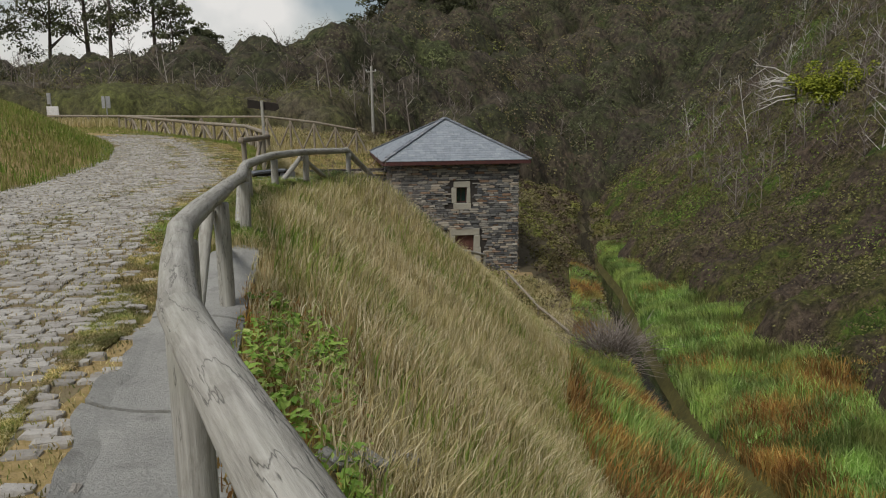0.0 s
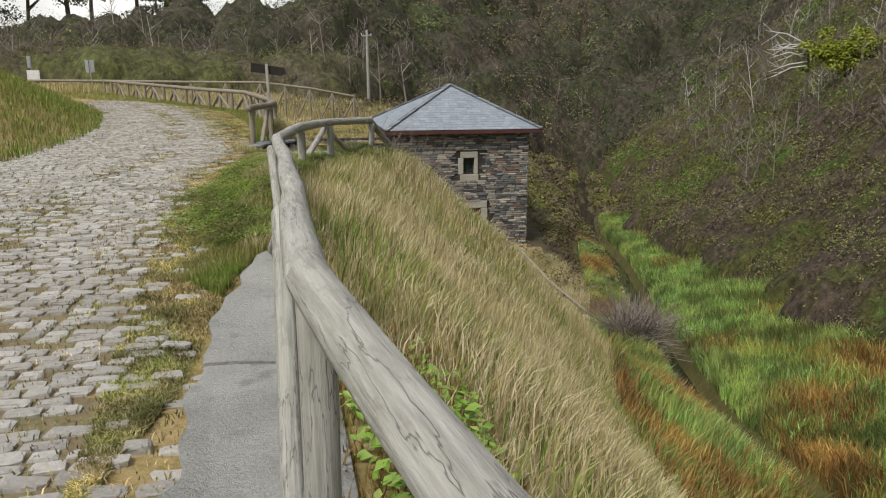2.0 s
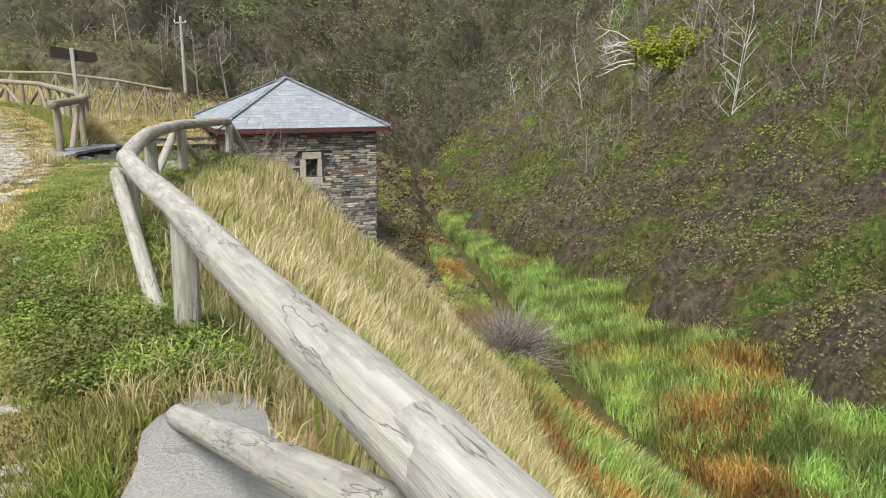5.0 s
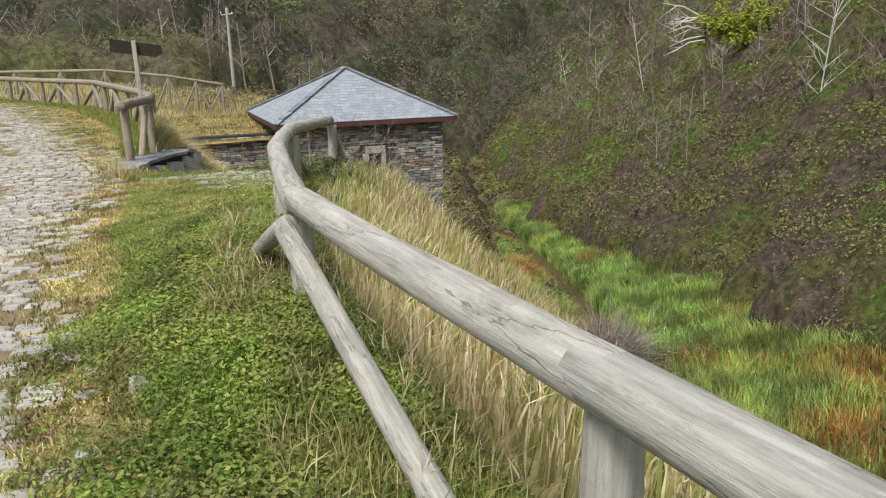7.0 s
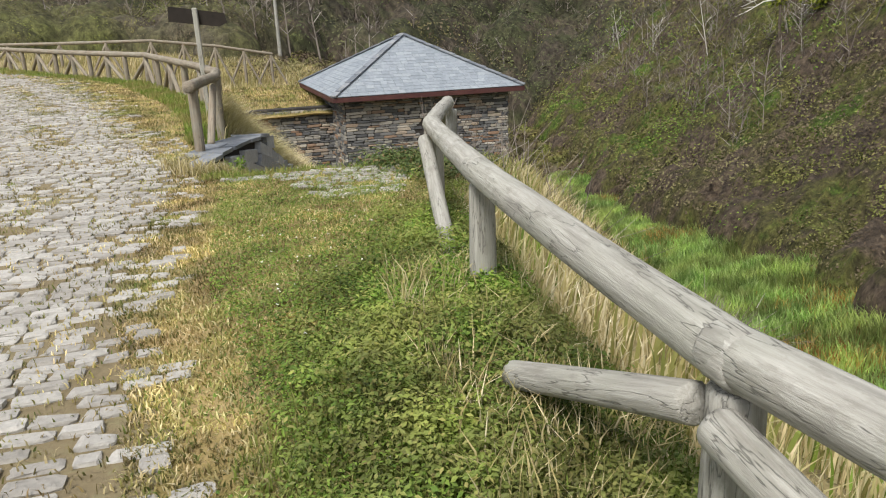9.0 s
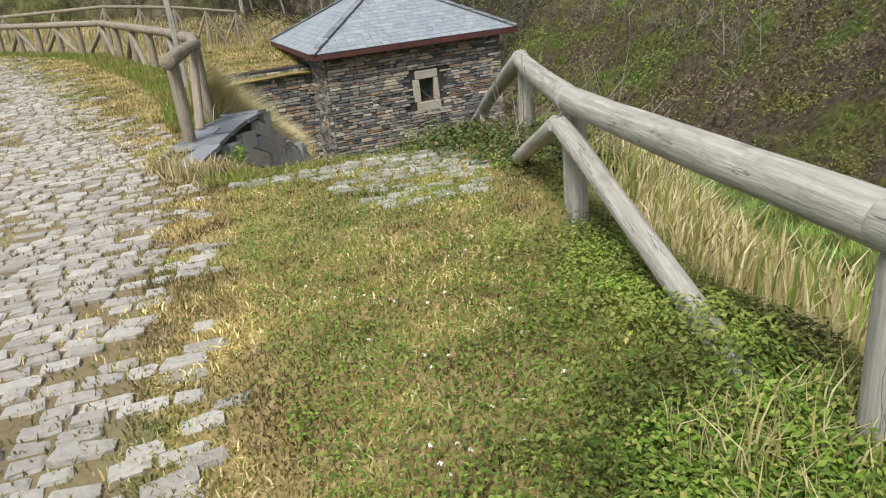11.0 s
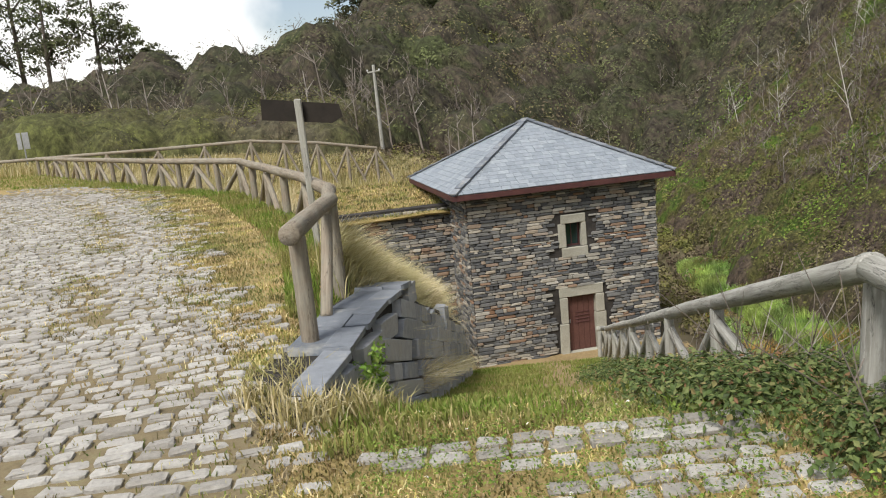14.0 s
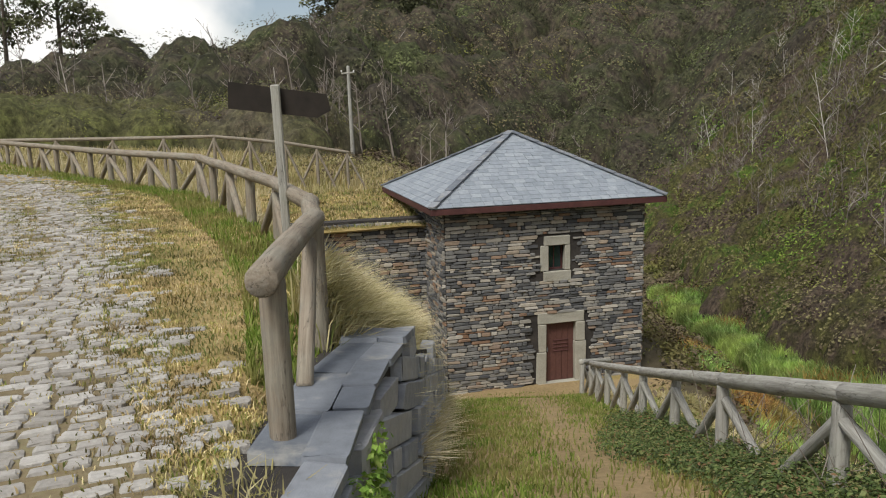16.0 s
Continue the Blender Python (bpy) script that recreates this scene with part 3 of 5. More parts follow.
leaf = part("door", block(0.94, 0.05, 1.84, 0.008), M_DOOR, house, "closed reddish brown plank door", pose(DOOR_X, -HY + 0.17, 0.02))
for i in range(5):
    part("board", block(0.178, 0.02, 1.8, 0.006, 0.001, i), M_DOOR, leaf, "", pose(-0.376 + i * 0.188, -0.034, 0.02))
for i in range(4):
    part("slat", block(0.5, 0.02, 0.035, 0.005), M_FASCIA, leaf, "", pose(0.06, -0.052, 0.92 + i * 0.11))
part("handle", block(0.03, 0.04, 0.12, 0.006), M_METAL, leaf, "small metal handle", pose(-0.38, -0.06, 0.95))

# window and its granite surround
granite("sill", front, WIN_X - 0.42, WIN_X + 0.46, 3.13, 3.44, 0.06, 6, 0.25, "pale granite sill")
granite("lintel", front, WIN_X - 0.4, WIN_X + 0.42, 4.2, 4.48, 0.05, 7, 0.25)
granite("jamb", front, WIN_X - 0.5, WIN_X - 0.26, 3.45, 4.2, 0.05, 8)
granite("jamb", front, WIN_X + 0.26, WIN_X + 0.43, 3.45, 4.2, 0.05, 9)
window = part("window", wall_with_openings(0.27, 0.75, 0.05, [(-0.22, 0.22, 0.05, 0.7)]), M_FASCIA, house, "small window with dark glass", pose(WIN_X, -HY + 0.2, 3.45))
part("pane", block(0.45, 0.012, 0.66, 0), M_GLASS, window, "", pose(0, 0.03, 0.045))
part("muntin", block(0.025, 0.03, 0.66, 0.004), M_FASCIA, window, "", pose(0, 0.015, 0.045))

# roof
EX, EY, RISE, EAVE = 3.55, 3.45, 1.95, WALL_H - 0.02
roof = part("roof", bmesh.new(), M_TILE, house, "blue grey slate hipped roof", pose(0, 0, EAVE))
bm = bmesh.new()
c4v = [bm.verts.new((sx * EX, sy2 * EY, 0.1)) for sx, sy2 in ((-1, -1), (1, -1), (1, 1), (-1, 1))]
ap = bm.verts.new((0, 0, RISE))
for i in range(4):
    bm.faces.new((c4v[i], c4v[(i + 1) % 4], ap))
bm.faces.new(list(reversed(c4v)))
bm.to_mesh(roof.data)
bm.free()
for k, (w, d, rz) in enumerate(((EX, EY, 0), (EY, EX, 90), (EX, EY, 180), (EY, EX, 270))):
    part("fascia", block(2 * w + 0.02, 0.04, 0.16, 0.006), M_FASCIA, roof, "dark red painted fascia board", pose(0, 0, 0, 0, 0, rz) @ pose(0, -d, -0.07))


# ---- log fences ----
def fence_run(name, rail_pts, posts, label, r=0.085, mat=None, braces=(), post_r=0.075, group=""):
    """Round-timber fence: rails along points, posts from the ground up to the rail, slanting braces."""
    fence = holder(name, Matrix.Translation(rail_pts[0]), label, "fence", group)
    bpy.context.view_layer.update()
    mat = mat or M_LOG
    for k, (a, b2) in enumerate(zip(rail_pts, rail_pts[1:])):
        d = (Vector(b2) - Vector(a)).normalized() * 0.05
        log_part("rail", fence, Vector(a) - d, Vector(b2) + d, r * (1 - 0.04 * (k % 2)), r * (1 - 0.04 * ((k + 1) % 2)), k + 3, mat, "", 0.012)
    for k, (x, y, ztop) in enumerate(posts):
        g = float(land(x, y)) - 0.15
        log_part("post", fence, (x, y, g), (x + random.uniform(-0.02, 0.02), y, ztop), post_r, post_r * 0.96, k + 40, mat)
    for k, (a, b2) in enumerate(braces):
        log_part("brace", fence, a, b2, post_r * 0.78, post_r * 0.75, k + 80, mat)
    return fence


def rail_z(y):
    return float(interp(y, [(-6, 1.15), (1.97, 0.96), (4.5, 0.88), (6.34, 0.81), (9.1, 0.655), (11, 0.61), (12.8, 0.585), (14.9, 0.49), (17.35, 0.345)]))


RAIL_Y = [-4.0, -1.2, 1.2, 2.9, 4.5, 6.34, 8.95, 11.0, 12.95, 15.05, 17.35]
rail = [(float(interp(y, FENCE_X)), y, rail_z(y)) for y in RAIL_Y]
near_posts = [(x + 0.02, y, z - 0.06) for x, y, z in rail]
near_braces = []
for (x, y, z), near, ahead, low in ((rail[5], 1.6, 1.75, 0.06), (rail[7], 2.1, 0.85, 0.1), (rail[9], 1.9, 1.8, -0.08)):
    xb1, xb2 = float(interp(y - near, FENCE_X)), float(interp(y + ahead, FENCE_X))
    near_braces.append(((x - 0.06, y - 0.06, z - 0.1), (xb1 - 0.07, y - near, float(land(xb1, y - near)) - 0.05)))
    near_braces.append(((x - 0.04, y + 0.05, z - 0.12), (xb2 - 0.16, y + ahead, float(land(xb2, y + ahead)) + low)))
fence_run("log_fence", rail, near_posts, "weathered grey round log fence beside the cobbled road", 0.062, M_LOG, near_braces, 0.058)

drop = [(-2.16, 17.35, 0.345), (-1.86, 19.86, -0.5), (-1.53, 22.06, -1.24), (-0.95, 25.8, -2.5), (-0.35, 29.5, -3.72), (0.35, 33.2, -4.95)]
drop_posts = [(x, y, z - 0.05) for x, y, z in drop[1:]] + [(-1.2, 24, -1.95), (-0.65, 27.6, -3.15), (0.0, 31.4, -4.4)]
drop_braces = []
for x, y, z in drop_posts:
    for dy in (-0.75, 0.75):
        drop_braces.append(((x, y, z - 0.1), (x + 0.03, y + dy, float(land(x + 0.03, y + dy)))))
fence_run("log_fence", drop, drop_posts, "weathered log fence stepping down beside the grassy path", 0.064, M_LOG, drop_braces, 0.056)

end_fence = [(0.3, 33.9, -5.15), (1.5, 35.6, -5.75)]
fence_run("log_fence", end_fence, [(0.3, 33.9, -5.2), (0.9, 34.75, -5.5), (1.5, 35.6, -5.8)], "short weathered log fence turning towards the mill door", 0.07, M_LOG,
          [((0.35, 33.95, -5.3), (0.75, 34.5, float(land(0.75, 34.5))))], 0.06)
low_fence = [(2.4, 33.6, -6.1), (3.6, 31.6, -7.1), (4.6, 29.8, -7.6)]
fence_run("log_fence", low_fence, [(x, y, z - 0.03) for x, y, z in low_fence], "old log fence leaning above the stream", 0.06, M_LOG_DARK, (), 0.055)

# upper fence that follows the bend of the road
gate_post = (-4.86, 19.25)
upper = [(-4.87, 18.98, 0.47), (-4.85, 21.0, 0.43)] + [(float(interp(y, UPPER_FENCE_X)), y, 0.37) for y in (22.0, 24.4, 27.2, 30.0, 31.6, 33.2, 35.6, 38, 40.4, 43, 45.5)]
upper[2] = (-4.97, 22.0, 0.42)
upper_posts = [(-4.86, 19.22, 0.42)] + [(x, y, z - 0.05) for x, y, z in upper[1:]]
for (x0, y0, z0), (x1, y1, z1) in zip(upper[3:], upper[4:]):
    upper_posts.append(((x0 + x1) / 2, (y0 + y1) / 2, z0 - 0.05))
upper_braces = [((-4.85, 19.95, -0.35), (-4.86, 20.75, 0.32))]
for i in range(3, len(upper) - 1):
    (xa, ya, _), (x, y, z), (xb, yb, _) = upper[i - 1], upper[i], upper[i + 1]
    for ox, oy in ((xa, ya), (xb, yb)):
        d = Vector((ox - x, oy - y)).normalized() * 0.85
        upper_braces.append(((x, y, z - 0.12), (x + d.x, y + d.y, float(land(x + d.x, y + d.y)) - 0.03)))
fence_run("log_fence", upper, upper_posts, "brown weathered log fence curving along the road edge", 0.07, M_LOG_DARK, upper_braces, 0.062)

far_rail = [(-26, 50.5, 0.25), (-20, 48.8, 0.27), (-15.3, 48, 0.24), (-11.3, 48, 0.23), (-8.5, 48.4, -0.12), (-6.0, 49.2, -0.62)]
far_posts = [(x, y, z - 0.04) for x, y, z in far_rail]
far_braces = []
for (x0, y0, z0), (x1, y1, z1) in zip(far_rail, far_rail[1:]):
    far_posts.append(((x0 + x1) / 2, (y0 + y1) / 2, (z0 + z1) / 2 - 0.04))
for x, y, z in far_posts:
    for dx in (-0.8, 0.8):
        far_braces.append(((x, y, z - 0.08), (x + dx, y, float(land(x + dx, y)))))
fence_run("log_fence", far_rail, far_posts, "distant weathered log fence above the grassy bank", 0.075, M_LOG_DARK, far_braces, 0.07)

# finger post behind the gate post
sx, sy2 = -5.28, 22.9
post_z = float(land(sx, sy2))
signpost = holder("finger_post", pose(sx, sy2, post_z), "tall wooden post with a dark blank direction board", "signpost")
bpy.context.view_layer.update()
part("post", block(0.075, 0.075, 1.36 - post_z, 0.012, 0.004, 2), M_LOG, signpost, "weathered square post", pose(0, 0, 0, 0, -1, 4))
bm = bmesh.new()
outline = [(-0.47, 0.02), (0.3, -0.04), (0.42, 0.03), (0.38, 0.17), (-0.47, 0.25)]
fa = [bm.verts.new((x, -0.02, z)) for x, z in outline]
fb = [bm.verts.new((x, 0.02, z)) for x, z in outline]
bm.faces.new(fa), bm.faces.new(list(reversed(fb)))
for i in range(5):
    bm.faces.new((fa[(i + 1) % 5], fa[i], fb[i], fb[(i + 1) % 5]))
part("board", bm, M_SIGN, signpost, "dark stained pointed board", pose(0.02, 0.06, 1.12 - post_z, 0, 3, 6))

# utility pole
pole = holder("utility_pole", pose(-6.3, 62, float(land(-6.3, 62)) - 0.2), "pale slender wooden utility pole with a short crossarm", "pole")
bpy.context.view_layer.update()
pz = float(land(-6.3, 62)) - 0.2
log_part("shaft", pole, (-6.3, 62, pz), (-6.36, 62, 3.7), 0.13, 0.09, 5, M_LOG)
log_part("crossarm", pole, (-6.75, 61.95, 3.25), (-6.0, 61.95, 3.32), 0.05, 0.05, 6, M_LOG)
for dx in (-0.38, 0.33):
    part("insulator", block(0.07, 0.07, 0.12, 0.02), M_WHITE, pole, "", pole.matrix_world.inverted() @ pose(-6.37 + dx, 61.95, 3.33))

wire = bpy.data.curves.new("cable", "CURVE")
wire.dimensions, wire.bevel_depth = "3D", 0.035
sp = wire.splines.new("POLY")
pts = [(-150 + 12 * i, 150 - 2 * i, 27 - 1.2 * math.sin(i / 12 * math.pi) + i * 0.4) for i in range(13)]
sp.points.add(len(pts) - 1)
for p, c in zip(sp.points, pts):
    p.co = (*c, 1)
wire.materials.append(M_SIGN)
tagged(new("cable", wire), "thin dark overhead cable crossing the sky", "cable")


def road_sign(x, y, panels, label):
    g = float(land(x, y))
    thing = holder("road_sign", pose(x, y, g), label, "sign")
    top = max(z + h for _, z, _, h in panels)
    part("pole", log_bm(top, 0.035, 0.035, 1, 3, 8), M_METAL, thing, "grey metal tube", None, True)
    for k, (dx, z, w, h) in enumerate(panels):
        part("panel", block(w, 0.03, h, 0.008), M_WHITE if w > 0.5 else M_METAL, thing, "", pose(dx, -0.05, z, 0, 0, 15 * (k - 0.5)))
    return thing


road_sign(-22.2, 50.6, [(-0.17, 1.1, 0.22, 0.75), (0.17, 1.1, 0.22, 0.75)], "grey metal post carrying two narrow road signs")
road_sign(-26.2, 51.4, [(0.1, 0.55, 0.85, 0.6), (-0.1, 1.3, 0.2, 0.7)], "metal post with a white board and a narrow road sign")
hut = holder("wooden_board", pose(-29.2, 51.5, float(land(-29.2, 51.5))), "reddish brown wooden board on two posts", "board")
for dx in (-0.5, 0.5):
    part("leg", block(0.1, 0.1, 0.9, 0.01), M_BARK, hut, "", pose(dx, 0, 0))
part("panel", block(1.5, 0.08, 0.65, 0.02), M_FASCIA, hut, "", pose(0, -0.1, 0.45))

# lower wing of the mill with a turf roof
wing = holder("mill_wing", HOUSE, "low slate rubble wing with a mossy turf roof", "building")
wing_front = part("front_wall", wall_with_openings(2.3, 4.75, 0.5, []), M_MORTAR, wing, "dark slate rubble wall", pose(-5.35, -0.9, 0.2))
wing_side = part("side_wall", wall_with_openings(1.9, 4.75, 0.5, []), M_MORTAR, wing, "", pose(-7.65, 1.5, 0.2, 0, 0, -90))
bm = block(4.8, 5.0, 0.1, 0.05, 0.03, 3)
bmesh.ops.subdivide_edges(bm, edges=bm.edges[:], cuts=5, use_grid_fill=True)
for v in bm.verts:
    v.co.z += 0.06 * noise.noise(v.co * 1.5)
part("roof", bm, M_TURF, wing, "yellow green mossy turf roof", pose(-5.4, 1.35, 4.98, 7, 0, 0), True)

# concrete strip beside the road
strip_y = [-3.0, 0.2, 2.6, 4.4, 6.05, 8.35]
slab = holder("concrete_strip", pose(-1.2, 4.4, 0.2), "worn grey concrete strip at the foot of the log fence", "slab", "", "structure")
bpy.context.view_layer.update()
for k, (y0, y1) in enumerate(zip(strip_y, strip_y[1:])):
    bm = bmesh.new()
    grid = []
    n, mcol = 25, 7
    for i in range(n):
        y = y0 + 0.02 + (y1 - y0 - 0.04) * i / (n - 1)
        xr = float(interp(y, FENCE_X)) + 0.16
        xl2 = float(interp(y, SLAB_L)) + 0.025 * math.sin(y * 5.3) + 0.018 * math.sin(y * 13)
        row = []
        for j in range(mcol):
            x = xl2 + (xr - xl2) * j / (mcol - 1)
            row.append((x, y, float(land(x, y)) + 0.04 + 0.008 * math.sin(x * 9 + y * 5)))
        grid.append(row)
    tv = [[bm.verts.new(p) for p in row] for row in grid]
    bv = [[bm.verts.new((p[0], p[1], p[2] - 0.2)) for p in row] for row in grid]
    for i in range(n - 1):
        for j in range(mcol - 1):
            bm.faces.new((tv[i][j], tv[i][j + 1], tv[i + 1][j + 1], tv[i + 1][j]))
    ring = [(0, j) for j in range(mcol)] + [(i, mcol - 1) for i in range(1, n)] + [(n - 1, j) for j in range(mcol - 2, -1, -1)] + [(i, 0) for i in range(n - 2, 0, -1)]
    for (i, j), (i2, j2) in zip(ring, ring[1:] + ring[:1]):
        bm.faces.new((tv[i2][j2], tv[i][j], bv[i][j], bv[i2][j2]))
    part("slab", bm, M_CONCRETE, slab, "", slab.matrix_world.inverted(), False)

# flat stones lying outside the rail
for k, (x, y, w) in enumerate(((-0.1, 3.55, 0.42), (0.25, 3.0, 0.3), (-0.35, 4.3, 0.3), (-0.2, 4.9, 0.26), (0.4, 2.5, 0.34))):
    bm = block(w, w * 0.75, 0.08, 0.02, 0.03, k)
    ob = new("flat_stone", bm_mesh("flat_stone", bm, M_CONCRETE))
    ob.matrix_world = pose(x, y, float(land(x, y)) + 0.0, 0, 18, 20 * k)
    tagged(ob, "flat grey stone among ivy outside the fence", "stone", "flat stones")


# ---- plants ----
def on_land(x, y, lift=0.0):
    return np.stack([x, y, land(x, y) + lift], 1)


def sample(n, y0, y1, left, right, power=1.0):
    """Points between two lines that run along y, closer together at small y where power > 1."""
    y = y0 + (y1 - y0) * rng.uniform(0, 1, n) ** power
    a, b2 = left(y), right(y)
    return a + (b2 - a) * rng.uniform(0, 1, n), y


def grass(name, x, y, h, w, mat, label, lean=(0, 0), droop=0.35, category="grass", lift=-0.01):
    n = len(x)
    hh = h * rng.uniform(0.5, 1.25, n) if np.ndim(h) == 0 else h
    ww = w * rng.uniform(0.7, 1.3, n) * (1 + 0.02 * np.clip(y, 0, 60))
    return stuff(name, blades(on_land(x, y, lift), hh, ww, np.array([lean]), droop), mat, label, category)


fx, cr = (lambda y: interp(y, FENCE_X)), (lambda y: interp(y, COBBLE_R))
sxl, hxl = (lambda y: interp(y, STREAM_X)), (lambda y: interp(y, HILL_X))


def tufted(x, y, s=2.2, seed=0.0, keep=0.35):
    """Keeps points in clumps."""
    k = smooth_noise(x, y, s, seed) + 0.6 * smooth_noise(x, y, s * 2.7, seed + 3) + rng.normal(0, 0.35, len(x)) > keep - 0.5
    return x[k], y[k]


# dry grass on the bank below the fence
x, y = sample(125000, 3.2, 36, lambda y: fx(y) + 0.12 + 0.7 * np.clip((6.5 - y) / 3, 0, 1), lambda y: np.minimum(fx(y) + 5.4, sxl(y) - 2.0), 1.5)
x, y = tufted(x, y, 2.4, 1.0, 0.0)
d = x - fx(y)
h = np.clip(0.3 + 0.12 * smooth_noise(x, y, 1.7, 5.0), 0.14, 0.5) * rng.uniform(0.6, 1.25, len(x)) * np.clip(0.45 + d * 0.5, 0.5, 1.05)
pale = rng.uniform(0, 1, len(x)) < 0.55
grass("bleached_bank_grass", x[pale], y[pale], h[pale], 0.0075, M_PALE, "bleached grass stems on the steep bank", (0.12, 0.02), 0.65)
x, y, h = x[~pale], y[~pale], h[~pale]
grass("dry_bank_grass", x, y, h, 0.0085, M_DRYBLADE, "long dry straw coloured grass on the steep bank", (0.16, 0.03), 0.6)
x, y = sample(36000, 2.0, 30, lambda y: fx(y) + 0.3, lambda y: np.minimum(fx(y) + 5.2, sxl(y) - 2.0), 1.3)
x, y = tufted(x, y, 0.9, 9.0, 0.5)
grass("green_bank_grass", x, y, 0.3, 0.012, M_GREENBLADE, "green tufts among the dry grass of the bank", (0.25, 0.1), 0.45)

# pale grass between the road fence and the retaining wall
x, y = sample(60000, 19.9, 47, lambda y: interp(y, UPPER_FENCE_X) + 0.1, lambda y: interp(y, WALL_X) - 0.12, 1.2)
k = (np.abs(x + 4.7) > 0.45) | (y > 21.6)
x, y = x[k], y[k]
h = np.clip(0.24 + 0.14 * (x - interp(y, UPPER_FENCE_X)), 0.2, 0.6) * rng.uniform(0.6, 1.2, len(x))
grass("pale_bank_grass", x, y, h, 0.013, M_PALE, "pale bleached grass hanging over the retaining wall", (0.22, -0.15), 0.8)
x, y = sample(3800, 20.8, 30, lambda y: interp(y, WALL_X) - 0.5, lambda y: interp(y, WALL_X) - 0.1, 1.0)
grass("wall_top_grass", x, y, 0.34, 0.008, M_STRAW, "straw grass fringe on top of the retaining wall", (0.35, -0.1), 0.7)
x, y = sample(16000, 21.1, 29, lambda y: interp(y, WALL_X) - 0.75, lambda y: interp(y, WALL_X) - 0.02, 1.3)
grass("overhanging_grass", x, y, 0.5, 0.011, M_PALE, "thick pale grass spilling over the retaining wall", (0.5, -0.25), 0.7)
x, y = sample(26000, 46, 58, lambda y: -26 + 0 * y, lambda y: -1 + 0 * y)
grass("far_meadow_grass", x, y, 0.5, 0.02, M_DRYBLADE, "dry meadow grass behind the mill", (0.1, 0), 0.4)

GREEN_L = [(6, -2.5), (8.4, -2.9), (9.1, -3.05), (11.2, -3.7), (12.5, -3.65), (13.3, -3.35), (15, -2.85), (17, -2.45)]

# verge between cobbles and fence
x, y = sample(90000, 6.6, 16.6, lambda y: cr(y) + 0.25 + 0.35 * np.sin(y * 2.1), lambda y: fx(y) + 0.25, 1.15)
edge = np.clip((x - interp(y, GREEN_L)) / 0.7 + 0.25 * smooth_noise(x, y, 2.6, 1.5), 0, 1)
k = (rng.uniform(0, 1, len(x)) < np.clip(edge * 1.6, 0.03, 1)) & ((y > 8.35) | (x < interp(y, SLAB_L) - 0.04))
x, y, edge = x[k], y[k], edge[k]
h = (0.035 + 0.075 * edge) * rng.uniform(0.6, 1.4, len(x))
grass("green_verge", x, y, h, 0.0055, M_GREENBLADE, "fresh green grass and weeds on the road verge", (0, 0), 0.6)
x, y = sample(26000, 8.2, 16.8, lambda y: interp(y, GREEN_L) - 0.3, lambda y: fx(y) + 0.2)
k = (x - interp(y, GREEN_L)) / 0.5 + 0.5 * smooth_noise(x, y, 3.3, 2.5) + rng.normal(0, 0.35, len(x)) > 0.55
k &= (y > 8.4) & ((rng.uniform(0, 1, len(x)) < 0.5) | (y < 14))
x, y = x[k], y[k]
c = on_land(x, y) + np.stack([0 * x, 0 * x, rng.uniform(0.015, 0.09, len(x)) * np.clip(1 + 0.6 * smooth_noise(x, y, 4.0, 6.0), 0.4, 1.6)], 1)
stuff("verge_weeds", leaves(c, np.full((len(c), 3), 0.06), 12, np.full(len(c), 0.0105), 0.9, 0.2), M_WEED, "low leafy weeds in the verge", "weeds")
x, y = sample(9000, 8.2, 13.2, lambda y: fx(y) - 0.4, lambda y: fx(y) + 0.25)
x, y = tufted(x, y, 3.1, 4.0, 0.4)
grass("fence_foot_grass", x, y, 0.19, 0.0048, M_DRYBLADE, "dry tufts round the feet of the fence posts", (0.05, -0.05), 0.75)
x, y = sample(165000, 2.5, 19.2, lambda y: cr(y) - 0.1, lambda y: np.minimum(fx(y) - 0.1, -2.0), 1.1)
k = (y > 8.4) | (x < interp(y, SLAB_L) - 0.02)
x, y = x[k], y[k]
grass("short_turf", x, y, 0.04, 0.0065, M_STRAW, "short straw coloured trodden turf", (0, 0), 1.1)
x, y = sample(5200, 9.5, 17.5, lambda y: cr(y) + 0.4, lambda y: fx(y) - 0.3)
c = on_land(x, y, 0.012)
stuff("clover", leaves(c, np.full((len(c), 3), 0.08), 9, np.full(len(c), 0.008), 1.5, 0.1), M_LEAF, "small clover patches in the turf", "weeds")
x, y = sample(130, 11.5, 20, lambda y: cr(y) + 0.6, lambda y: fx(y) - 0.2)
c = on_land(x, y, 0.045)
stuff("daisies", leaves(c, np.full((len(c), 3), 0.007), 6, np.full(len(c), 0.0055), 2.0, 0.1), M_PETAL, "scattered small white daisies", "flowers")

# grass in the joints and strips of the road
x, y = sample(110000, 1.5, 32, lambda y: interp(y, ROAD_L), lambda y: cr(y) + 0.35, 1.2)
u = (x - interp(y, ROAD_L)) / (cr(y) - interp(y, ROAD_L))
p = np.clip(0.3 + 0.9 * np.exp(-((u - 0.66) / 0.07) ** 2) * (smooth_noise(x, y, 1.2, 2) > -0.4) + 1.2 * np.clip((u - 0.84) / 0.1, 0, 1) + 0.4 * np.clip((0.1 - u) / 0.1, 0, 1), 0, 1)
k = rng.uniform(0, 1, len(x)) < p
x, y = x[k], y[k]
grass("road_grass", x, y, 0.032, 0.006, M_STRAW, "withered grass growing between the cobbles", (0, 0), 1.0, "grass", 0.004)

